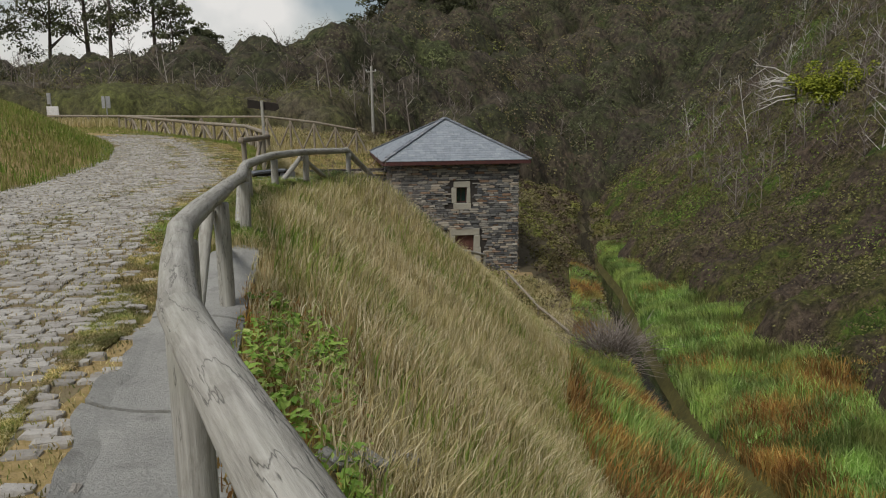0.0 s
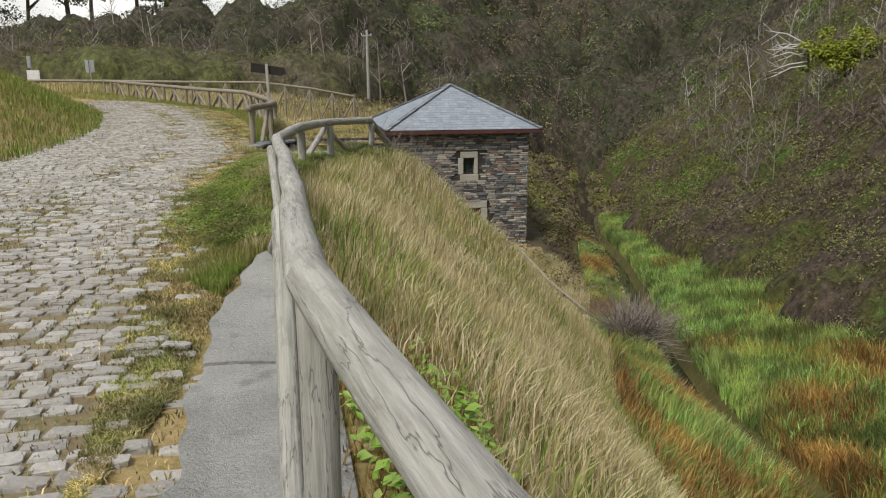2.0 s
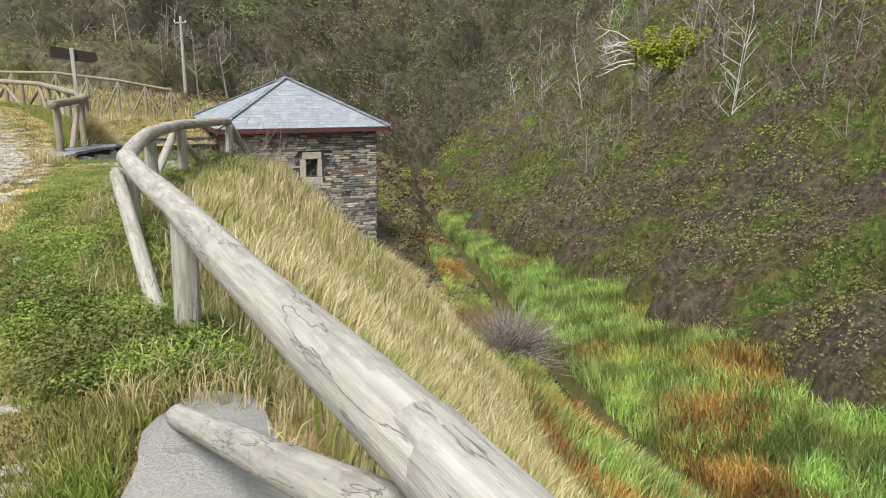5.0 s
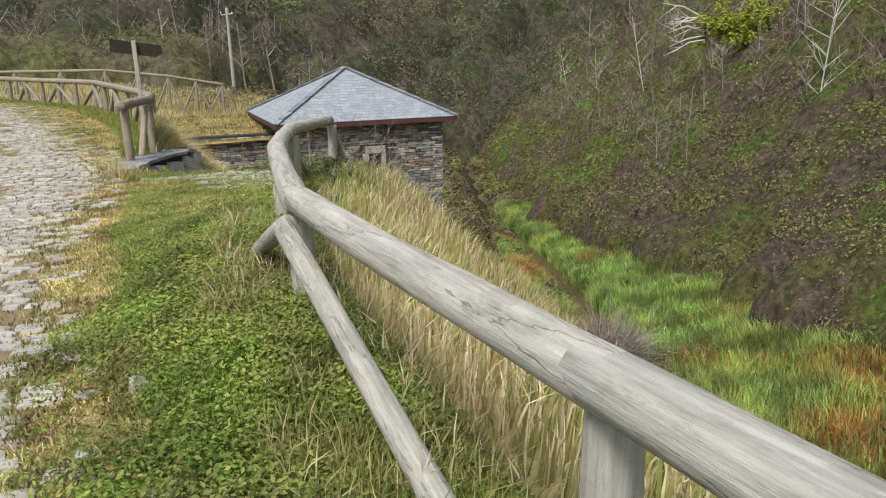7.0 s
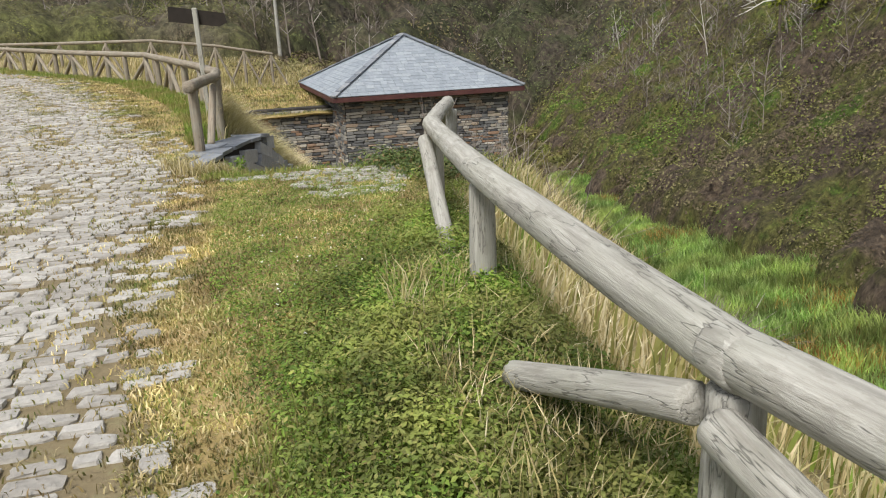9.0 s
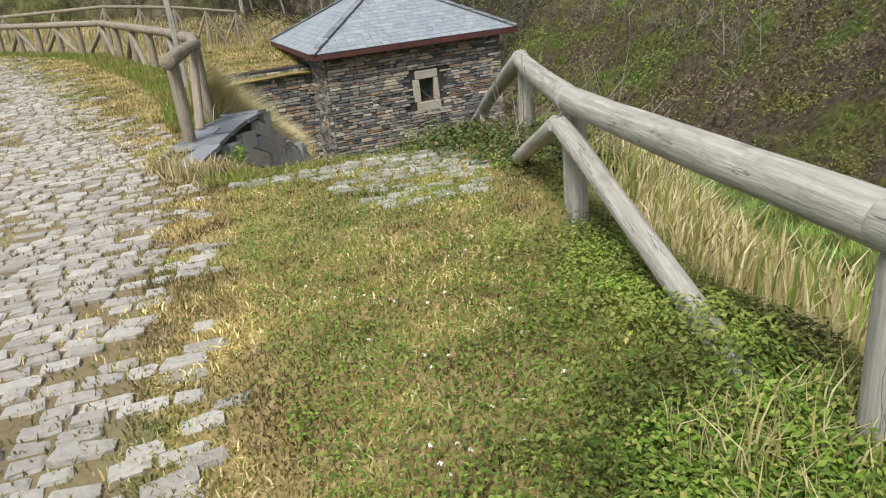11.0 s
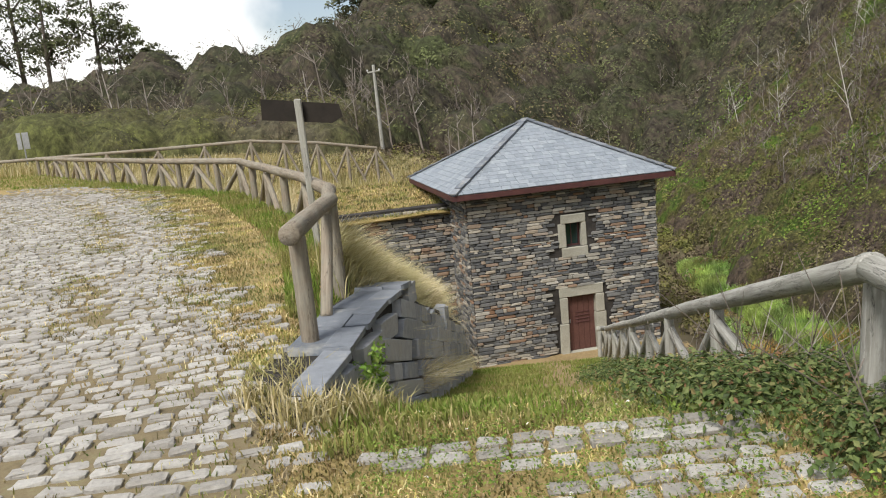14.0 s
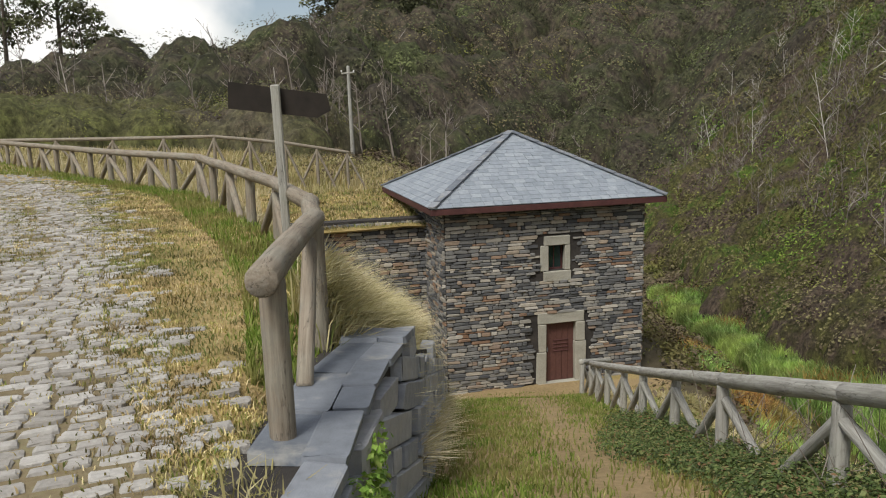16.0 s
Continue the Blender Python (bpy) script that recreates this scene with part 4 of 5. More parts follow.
# bank on the far side of the road
x, y = sample(42000, 7, 36, lambda y: interp(y, ROAD_L) - 9.0, lambda y: interp(y, ROAD_L) + 0.25, 1.0)
grass("roadside_bank_grass", x, y, 0.24, 0.014, M_GREENBLADE, "rough green grass on the roadside bank", (0.05, 0), 0.5)
x, y = sample(16000, 20, 46, lambda y: interp(y, COBBLE_R) * 0.4 + interp(y, UPPER_FENCE_X) * 0.6, lambda y: interp(y, UPPER_FENCE_X) + 0.2, 1.3)
grass("fence_verge_grass", x, y, 0.11, 0.009, M_GREENBLADE, "green grass below the curving fence", (0, 0), 0.5)

# path to the mill
x, y = sample(30000, 17.4, 36.8, lambda y: interp(y, WALL_X) + 0.12, lambda y: fx(y), 1.2)
u = (x - interp(y, WALL_X)) / (fx(y) - interp(y, WALL_X))
k = rng.uniform(0, 1, len(x)) < np.clip(np.abs(u - 0.6) * 4.2, 0.1, 1)
grass("path_grass", x[k], y[k], 0.09, 0.01, M_GREENBLADE, "green grass either side of the trodden path", (0, 0), 0.7)

# reeds of the valley floor
x, y = sample(84000, 12, 62, lambda y: sxl(y) + 0.85, lambda y: hxl(y) - 0.2 + 0.6 * np.sin(y * 0.9), 1.25)
rust = smooth_noise(x, y, 0.62, 3.0) + 0.9 * np.clip((28 - y) / 10, 0, 1) * np.exp(-((x - sxl(y) - 1.6) / 1.6) ** 2) - 0.5 * np.clip((y - 28) / 8, 0, 1) + rng.normal(0, 0.25, len(x)) > 0.42
h = np.clip(0.62 + 0.25 * smooth_noise(x, y, 1.3, 7.0), 0.3, 1.0) * rng.uniform(0.6, 1.15, len(x))
g = ~rust
grass("green_reeds", x[g], y[g], h[g], 0.022, M_REED, "lush bright green reeds on the valley floor", (-0.1, -0.1), 0.55, "reeds")
grass("rust_reeds", x[rust], y[rust], h[rust], 0.02, M_RUST, "rust coloured withered reeds beside the stream", (-0.15, -0.1), 0.6, "reeds")
x, y = sample(36000, 9, 44, lambda y: np.minimum(fx(y) + 4.9, sxl(y) - 2.4), lambda y: sxl(y) - 0.85, 1.2)
mixed = smooth_noise(x, y, 0.8, 6.0) + rng.normal(0, 0.3, len(x)) > -0.1
grass("rust_reeds", x[mixed], y[mixed], 0.55, 0.018, M_RUST, "rust coloured sedge at the foot of the bank", (0.2, 0.02), 0.5, "reeds")
grass("green_sedge", x[~mixed], y[~mixed], 0.5, 0.018, M_REED, "green sedge at the foot of the bank", (0.2, 0.02), 0.5, "reeds")


def clumps(n, x0, x1, y0, y1, where, near=0.0):
    x, y = rng.uniform(x0, x1, n), y0 + (y1 - y0) * rng.uniform(0, 1, n)
    k = where(x, y)
    return x[k], y[k]


def scrub(name, x, y, r, per, leaf, mat, label, squash=0.75, category="bushes"):
    rr = r * rng.uniform(0.6, 1.4, len(x))
    c = on_land(x, y) + np.stack([0 * x, 0 * x, rr * squash * 0.55], 1)
    return stuff(name, leaves(c, np.stack([rr, rr, rr * squash], 1), per, leaf * (0.6 + rr / r * 0.4), 0.3), mat, label, category)


# straw band between cobbles and the upper fence
x, y = sample(34000, 18.6, 34, lambda y: cr(y) - 0.2, lambda y: interp(y, UPPER_FENCE_X))
grass("roadside_straw", x, y, 0.05, 0.007, M_STRAW, "withered straw grass along the road edge", (0, 0), 0.9)

# low scrub round the mill and along the stream
x, y = clumps(2600, -6, 19, 31, 98, lambda x, y: (((x > fx(y) + 0.4) & (x < sxl(y) - 0.9)) | ((y > 58) & (x > sxl(y) + 0.8) & (x < hxl(y) + 1))) & ((y > 44.5) | (x > 3.9) | (y < 36)))
t2 = smooth_noise(x, y, 0.5, 8.0) + rng.normal(0, 0.4, len(x))
for lo, hi, mat, nm, lab in ((-9, 0.1, M_HEATH, "brown_streamside_scrub", "brown scrub along the stream behind the mill"),
                             (0.1, 9, M_OLIVE, "olive_streamside_scrub", "olive scrub along the stream behind the mill")):
    k = (t2 > lo) & (t2 <= hi)
    rr = rng.uniform(0.3, 0.8, k.sum())
    c = on_land(x[k], y[k]) + np.stack([0 * rr, 0 * rr, rr * 0.3], 1)
    stuff(nm, leaves(c, np.stack([rr, rr, rr * 0.75], 1), 46, 0.03 + 0.0013 * y[k], 0.4), mat, lab, "bushes")


def canopy(name, x, y, rr, step, mat, label, rise=1.0, rough=0.1):
    """The unbroken top of close-grown bushes: a sheet of overlapping rounded mounds that dips to the ground between them."""
    xa, ya = np.arange(x.min() - 3, x.max() + 3, step), np.arange(y.min() - 3, y.max() + 3, step)
    X, Y = np.meshgrid(xa, ya)
    up = np.full(X.shape, -0.4)
    for bx, by, br in zip(x, y, rr):
        i0, i1 = np.searchsorted(xa, (bx - br, bx + br))
        j0, j1 = np.searchsorted(ya, (by - br, by + br))
        if i1 > i0 and j1 > j0:
            d = ((X[j0:j1, i0:i1] - bx) ** 2 + (Y[j0:j1, i0:i1] - by) ** 2) / br ** 2
            up[j0:j1, i0:i1] = np.maximum(up[j0:j1, i0:i1], np.where(d < 1, np.sqrt(np.clip(1 - d, 0, 1)) * br * rise, -0.4))
    up = up + rng.normal(0, rough, X.shape) * (up > 0)
    Z = land(X, Y) + up
    n, m = X.shape
    ids = np.arange(n * m).reshape(n, m)
    q = np.stack([ids[:-1, :-1], ids[:-1, 1:], ids[1:, 1:], ids[1:, :-1]], -1).reshape(-1, 4)
    on = up > -0.3
    keep = (on[:-1, :-1] | on[:-1, 1:] | on[1:, 1:] | on[1:, :-1]).ravel()
    return tagged(new(name, mesh_np(name, np.stack([X, Y, Z], -1).reshape(-1, 3), q[keep], [mat], None, True)), label, "bushes", "", "stuff")


# scrub on the opposite hillside
x, y = clumps(8000, 12, 62, 10, 104, lambda x, y: (x > hxl(y) - 0.6) & (x < 16 + 0.5 * y) & (x < hxl(y) + 44))
x2, y2 = clumps(2600, 11, 26, 14, 56, lambda x, y: (x > hxl(y) - 0.8) & (x < hxl(y) + 8))
x, y = np.concatenate([x, x2]), np.concatenate([y, y2])
tone = smooth_noise(x, y, 0.33, 2.0) + 0.6 * smooth_noise(x, y, 0.8, 5.0) + rng.normal(0, 0.14, len(x))
dist = np.hypot(x, y)
size = (0.6 + 0.008 * dist) * (1 + 0.35 * smooth_noise(x, y, 0.7, 9.0)) * np.where(rng.uniform(0, 1, len(x)) < 0.16, 1.9, 1.0)
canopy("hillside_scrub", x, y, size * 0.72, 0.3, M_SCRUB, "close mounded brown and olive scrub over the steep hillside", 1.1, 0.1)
high = np.clip((x - hxl(y) - 9) / 8, 0, 1)
tone = np.where(rng.uniform(0, 1, len(x)) < 0.6 * high, 20.0, tone)
for lo, hi, mat, nm, lab in ((9, 99, M_DARKLEAF, "dark_scrub", "dark shrubby woodland high on the hillside"),
                             (-9, -0.25, M_HEATH, "brown_scrub", "brown heathery scrub covering the steep hillside"),
                             (-0.25, 0.55, M_OLIVE, "olive_scrub", "olive green bushes scattered over the hillside"),
                             (0.55, 9, M_LEAF, "green_scrub", "patches of bright green leafy scrub on the hillside")):
    k = (tone > lo) & (tone <= hi)
    rr = size[k] * rng.uniform(0.6, 1.4, k.sum())
    c = on_land(x[k], y[k]) + np.stack([0 * rr, 0 * rr, rr * 0.3], 1)
    stuff(nm, leaves(c, np.stack([rr, rr, rr * rng.uniform(0.6, 1.1, len(rr))], 1), 80, 0.024 + 0.001 * dist[k], 0.3, 0.7, 2.6), mat, lab, "bushes")


def bare_trees(n, where, x0, x1, y0, y1, hmin, hmax, mat, name, label, arms=11, thick=1.0):
    x, y = clumps(n, x0, x1, y0, y1, where)
    p0, p1, a0, a1 = [], [], [], []
    base = on_land(x, y)
    for b2 in base:
        h = rng.uniform(hmin, hmax)
        top = b2 + np.array([rng.normal(0, 0.12) * h, rng.normal(0, 0.12) * h, h])
        p0.append(b2), p1.append(top), a0.append(0.014 * h * thick), a1.append(0.004 * h * thick)
        for _ in range(arms):
            f = rng.uniform(0.25, 0.95)
            s = b2 + (top - b2) * f
            an, L = rng.uniform(0, 6.28), h * rng.uniform(0.18, 0.45) * (1.1 - 0.5 * f)
            e = s + np.array([math.cos(an) * L * 0.7, math.sin(an) * L * 0.7, L * rng.uniform(0.35, 1.0)])
            p0.append(s), p1.append(e), a0.append(0.006 * h * thick), a1.append(0.002 * h * thick)
            for _ in range(2):
                q = s + (e - s) * rng.uniform(0.4, 0.9)
                p0.append(q), p1.append(q + rng.normal(0, 0.22, 3) * L + np.array([0, 0, L * 0.25])), a0.append(0.003 * h * thick), a1.append(0.0012 * h * thick)
    return stuff(name, sticks(np.array(p0), np.array(p1), np.array(a0), np.array(a1)), mat, label, "trees")


bare_trees(1500, lambda x, y: (x > hxl(y) + 3 + 4 * (y < 45)) & (x < 16 + 0.42 * y), 14, 52, 24, 98, 1.4, 3.8, M_TWIG, "bare_shrubs", "leafless grey brown shrubs on the hillside")
bare_trees(60, lambda x, y: (x > hxl(y) + 7) & (x < 16 + 0.42 * y), 20, 54, 40, 98, 3.5, 6.5, M_BONE, "bleached_trees", "thin bleached bare trees high on the hillside", 9, 0.5)

# woods on the far hillside
x, y = clumps(1500, -80, 66, 58, 150, lambda x, y: (x < 0.45 * y + 8) & (x > -0.62 * y - 4) & (y > 70 + 20 * np.clip((x + 10) / 24, 0, 1)))
tone = smooth_noise(x, y, 0.1, 1.0) + 0.5 * smooth_noise(x, y, 0.27, 4.0) + rng.normal(0, 0.12, len(x)) - 0.012 * (y - 60)
big = rng.uniform(2.2, 5.2, len(x)) * np.where((x < -8) & (y > 92), 0.85, 1.0)
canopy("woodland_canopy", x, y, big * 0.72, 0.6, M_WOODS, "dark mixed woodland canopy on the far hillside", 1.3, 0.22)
for lo, hi, mat, nm, lab in ((-9, -0.15, M_DARKLEAF, "dark_woods", "dark woodland crowding the far hillside"),
                             (-0.15, 0.12, M_HEATH, "brown_woods", "brown leafless thickets on the far hillside"),
                             (0.12, 9, M_OLIVE, "olive_woods", "olive green willow thickets at the foot of the hill")):
    k = (tone > lo) & (tone <= hi)
    rr = big[k] * 0.85
    c = on_land(x[k], y[k]) + np.stack([0 * rr, 0 * rr, rr * 0.25], 1)
    stuff(nm, leaves(c, np.stack([rr, rr, rr * rng.uniform(0.8, 1.2, len(rr))], 1), 240, 0.07 + 0.0009 * y[k], 0.2, 0.8, 2.6), mat, lab, "trees")
bare_trees(380, lambda x, y: (x < 0.4 * y) & (x > -0.6 * y) & (y > 58 + 32 * np.clip((x + 10) / 24, 0, 1)), -75, 30, 58, 108, 3, 5.5, M_TWIG, "bare_wood_trees", "leafless grey trees in the far woods", 10, 1.2)


# rounded thickets behind the far fence, scrub on the meadow behind the mill
x, y = clumps(210, -58, -7, 55, 72, lambda x, y: y > 54 + 0.08 * np.abs(x + 20))
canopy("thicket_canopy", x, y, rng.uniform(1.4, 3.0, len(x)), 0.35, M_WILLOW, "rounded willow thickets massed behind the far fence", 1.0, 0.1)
for mat, nm, lab, side in ((M_OLIVE, "olive_thicket", "rounded olive green thickets behind the fence", 0), (M_HEATH, "grey_thicket", "rounded grey brown leafless thickets behind the fence", 1)):
    k = (smooth_noise(x, y, 0.3, 3.0) > 0.1) == (side == 0)
    rr = rng.uniform(1.3, 3.1, k.sum())
    c = on_land(x[k], y[k]) + np.stack([0 * rr, 0 * rr, rr * 0.4], 1)
    stuff(nm, leaves(c, np.stack([rr * 1.2, rr, rr * 0.85], 1), 400, np.full(len(rr), 0.06), 0.3, 0.8, 2.6), mat, lab, "bushes")
x, y = clumps(260, -13, 0, 48.5, 62, lambda x, y: (x > -12 + 0.3 * (y - 48)) & (y > 49.5 + 0.25 * np.abs(x + 6)))
rr = rng.uniform(0.3, 0.8, len(x))
c = on_land(x, y) + np.stack([0 * rr, 0 * rr, rr * 0.3], 1)
stuff("meadow_scrub", leaves(c, np.stack([rr, rr, rr * 0.7], 1), 60, np.full(len(rr), 0.07), 0.3), M_HEATH, "reddish brown scrub on the bank behind the mill", "bushes")


def tall_tree(x, y, h, spread, seed, mat, label):
    """Tall open-crowned tree: leaning trunk, limbs, and clumps of leaves with gaps."""
    r = np.random.default_rng(seed)
    g = float(land(x, y))
    tree = holder("tree", pose(x, y, g - 0.3), label, "tree", "skyline trees")
    bpy.context.view_layer.update()
    top = Vector((x + r.normal(0, 0.05) * h, y, g + h))
    log_part("trunk", tree, (x, y, g - 0.3), top, 0.02 * h, 0.006 * h, seed, M_BARK)
    cs, rs = [], []
    for k in range(26):
        f = r.uniform(0.3, 1.0)
        s = Vector((x, y, g)).lerp(top, f)
        a, L = r.uniform(0, 6.28), spread * (1.15 - 0.6 * f) * r.uniform(0.5, 1.0)
        e = s + Vector((math.cos(a) * L, math.sin(a) * L, L * r.uniform(0.3, 0.8)))
        if k < 9:
            log_part("limb", tree, s, e, 0.007 * h, 0.003 * h, k, M_BARK)
        for _ in range(2):
            cs.append(e + Vector(r.normal(0, 0.14 * spread, 3)))
            rs.append(spread * r.uniform(0.2, 0.42))
    cs, rs = np.array([tuple(c) for c in cs]), np.array(rs)
    v, f = leaves(cs, np.stack([rs, rs, rs * 0.65], 1), 60, np.full(len(cs), 0.26), 0.1, 0.3)
    crown = new("crown", mesh_np("crown", v - np.array([x, y, g - 0.3]), f, [mat]))
    crown.parent = tree
    return tree


for k, (x, y, h, s) in enumerate(((-66, 128, 19, 6), (-60, 130, 23, 7), (-55, 126, 20, 6), (-50, 132, 21, 6), (-71, 122, 20, 6), (-45.5, 130, 13, 4), (-42, 134, 10, 3.5),
                                  (-15, 126, 8, 4), (-11, 124, 10, 4.5), (-6, 124, 9, 4), (0, 118, 9, 4))):
    tall_tree(x, y, h, s, 30 + k, M_DARKLEAF, "tall dark eucalyptus tree with an open crown on the skyline")

# yellow-green bush and the bleached dead tree on the hillside
bx, by = 25.0, 52.0
bz = float(land(bx, by))
bush = holder("evergreen_bush", pose(bx, by, bz - 0.2), "dense bright yellow green evergreen bush on the hillside", "bush")
bpy.context.view_layer.update()
r2 = np.random.default_rng(5)
target = 1.9
log_part("stem", bush, (bx, by, bz - 0.2), (bx + 0.2, by, target), 0.12, 0.07, 2, M_BARK)
cs = np.stack([r2.normal(0, 1.5, 46), r2.normal(0, 0.8, 46), target - bz + 0.2 + r2.normal(0, 0.62, 46)], 1)
v, f = leaves(cs, np.full((46, 3), 0.62), 130, np.full(46, 0.11), 0.9, 0.5)
crown = new("crown", mesh_np("crown", v, f, [M_YELLOW]))
crown.parent = bush

dx, dy = 22.6, 52.3
dz = float(land(dx, dy))
dead = holder("dead_tree", pose(dx, dy, dz - 0.2), "bleached dead tree with bare branches reaching sideways", "tree")
bpy.context.view_layer.update()
log_part("trunk", dead, (dx, dy, dz - 0.2), (dx - 0.3, dy, 2.6), 0.09, 0.06, 4, M_BARK)
for k in range(9):
    z0 = 1.2 + 0.25 * k
    s = Vector((dx - 0.25 - 0.02 * k, dy, min(z0, 2.5)))
    e = Vector((dx - r2.uniform(2.0, 3.8), dy + r2.normal(0, 0.7), z0 - 0.5 + r2.normal(0, 0.5)))
    mid = s.lerp(e, 0.5) + Vector((0, 0, r2.uniform(-0.1, 0.35)))
    br = log_part("branch", dead, s, mid, 0.05, 0.035, k, M_BONE)
    log_part("branch", dead, mid, e, 0.035, 0.012, k + 20, M_BONE)
    for _ in range(3):
        q = mid.lerp(e, r2.uniform(0.1, 0.8))
        log_part("branch", dead, q, q + Vector((-r2.uniform(0.4, 1.0), r2.normal(0, 0.4), r2.normal(0.1, 0.35))), 0.02, 0.008, k + 50, M_BONE)

# grey leafless bush by the stream
gb = np.array([5.5, 26.3, float(land(5.5, 26.3))])
n = 1500
ends = gb + np.stack([r2.normal(0, 0.75, n), r2.normal(0, 1.0, n), np.abs(r2.normal(0.75, 0.35, n))], 1)
start = gb + (ends - gb) * r2.uniform(0.3, 0.8, n)[:, None] + r2.normal(0, 0.14, (n, 3))
vf = sticks(start, ends, np.full(n, 0.009), np.full(n, 0.004))
me = mesh_np("leafless_bush", vf[0], vf[1], [M_TWIG])
tagged(new("leafless_bush", me), "grey leafless twiggy bush beside the stream", "bush")

# brambles at the head of the path, ivy outside the near rail
x, y = sample(560, 16.1, 26, lambda y: fx(y) - 0.7 * np.clip((y - 15.9) / 1.6, 0.1, 1) + 0.2 * np.sin(y * 1.3), lambda y: fx(y) + 0.5, 1.1)
rr = rng.uniform(0.13, 0.25, len(x)) * np.clip((y - 13.5) / 3.5, 0.4, 1)
c = on_land(x, y) + np.stack([0 * x, 0 * x, rng.uniform(0.0, 0.08, len(x))], 1)
stuff("brambles", leaves(c, np.stack([rr, rr, rr * 0.8], 1), 130, np.full(len(x), 0.018), 0.7, 0.3), M_BRAMBLE, "dense green bramble thicket beside the descending path", "bushes")
n = 260
x, y = sample(n, 16.3, 22, lambda y: fx(y) - 0.2, lambda y: fx(y) + 1.6)
b0 = on_land(x, y)
b1 = b0 + np.stack([rng.normal(0.1, 0.35, n), rng.normal(0, 0.35, n), rng.uniform(0.25, 0.75, n)], 1)
stuff("dry_canes", sticks(b0, b1, np.full(n, 0.004), np.full(n, 0.002)), M_TWIG, "dry pale bramble canes", "canes")
x, y = sample(210, 2.2, 6.6, lambda y: fx(y) + 0.2, lambda y: fx(y) + 0.85)
c = on_land(x, y, 0.06)
stuff("ivy", leaves(c, np.full((len(c), 3), 0.1), 9, np.full(len(c), 0.032), 1.1, 0.2), M_IVY, "low green ivy below the log rail", "ivy")
x, y = sample(3000, 2.0, 7.0, lambda y: fx(y) + 0.1, lambda y: fx(y) + 1.0)
grass("rail_foot_grass", x, y, 0.12, 0.009, M_RUST, "reddish withered grass below the rail", (0.1, 0), 0.7)
x, y = np.tile([-4.95, -4.7, -4.55, -4.4], 220) + rng.normal(0, 0.09, 880), np.tile([18.2, 17.95, 18.1, 18.5], 220) + rng.normal(0, 0.1, 880)
grass("wall_foot_tufts", x, y, 0.2, 0.008, M_DRYBLADE, "straw and green tufts at the end of the stone wall", (0, -0.1), 0.8)
x, y = np.full(260, -4.86) + rng.normal(0, 0.08, 260), np.full(260, 18.8) + rng.normal(0, 0.14, 260)
grass("straw_tuft", x, y, 0.26, 0.01, M_DRYBLADE, "pale straw tuft at the foot of the gate post", (0, -0.1), 1.0)
vy = rng.uniform(18.9, 19.7, 70)
c = np.stack([interp(vy, WALL_X) + 0.09, vy, rng.uniform(-1.15, -0.45, 70)], 1)
stuff("wall_ivy", leaves(c, np.full((70, 3), 0.07), 14, np.full(70, 0.024), 0.4, 0.2), M_IVY, "ivy climbing the end of the slate wall", "ivy")
for k, (x, y) in enumerate(((16.3, 34.7), (18.6, 38.5))):
    ob = new("white_litter", bm_mesh("white_litter", block(0.2, 0.12, 0.16, 0.03, 0.03, k), M_WHITE))
    ob.matrix_world = pose(x, y, float(land(x, y)) + 0.5, 20, 10, 30)
    tagged(ob, "small white scrap caught in the hillside scrub", "litter", "white scraps")

# moss and grass on the turf roof of the wing
n = 9000
lx, ly = rng.uniform(-7.8, -3.12, n), rng.uniform(-1.15, 3.7, n)
lz = 5.07 + np.tan(radians(7)) * (ly - 1.35)
hm = np.array(HOUSE)
pts = np.stack([lx, ly, lz], 1) @ hm[:3, :3].T + hm[:3, 3]
stuff("roof_moss", blades(pts, rng.uniform(0.04, 0.16, n), rng.uniform(0.015, 0.035, n), np.array([[0.0, -0.2]]), 0.8), M_STRAW, "mossy yellow grass growing on the wing roof", "moss")


# ---- stones, slates and cobbles ----
def piece_mesh(name, material, bevel=0.12, seed=0, wob=0.05):
    """A unit stone: a bevelled block with uneven corners."""
    bm = bmesh.new()
    bmesh.ops.create_cube(bm, size=1)
    bmesh.ops.bevel(bm, geom=bm.edges[:], offset=bevel, segments=1, affect="EDGES")
    r = random.Random(seed)
    for v in bm.verts:
        v.co += Vector((r.uniform(-wob, wob), r.uniform(-wob, wob), r.uniform(-wob, wob)))
    return bm_mesh(name, bm, material)


def lay(name, parent, matrices, material, limit=300, bevel=0.12, wob=0.05, label="", rest="stones"):
    """Lays stones: the first ones as parts on shared meshes, those past the limit joined in one part."""
    kinds = [piece_mesh(name, material, bevel, k, wob) for k in range(6)]
    for i, m in enumerate(matrices[:limit]):
        ob = new(name, kinds[i % 6])
        ob.parent = parent
        ob.matrix_local = m
    more = matrices[limit:]
    if more:
        base = []
        for me in kinds:
            v = np.array([tuple(q.co) for q in me.vertices])
            base.append((v, [tuple(p.vertices) for p in me.polygons]))
        vs, fs, o = [], [], 0
        for i, m in enumerate(more):
            v, f = base[i % 6]
            a = np.array(m)
            vs.append(v @ a[:3, :3].T + a[:3, 3])
            for p in f:
                fs.append([q + o for q in p] + [-1] * (4 - len(p)))
            o += len(v)
        ob = tagged(new(rest, mesh_np(rest, np.concatenate(vs), fs, [material])), label, "", "", "stuff")
        ob.parent = parent


def stone(x, y, z, sx, sy, sz, rz=0.0, rx=0.0, ry=0.0):
    return pose(x, y, z, rx, ry, rz) @ Matrix.Diagonal((sx, sy, sz, 1))


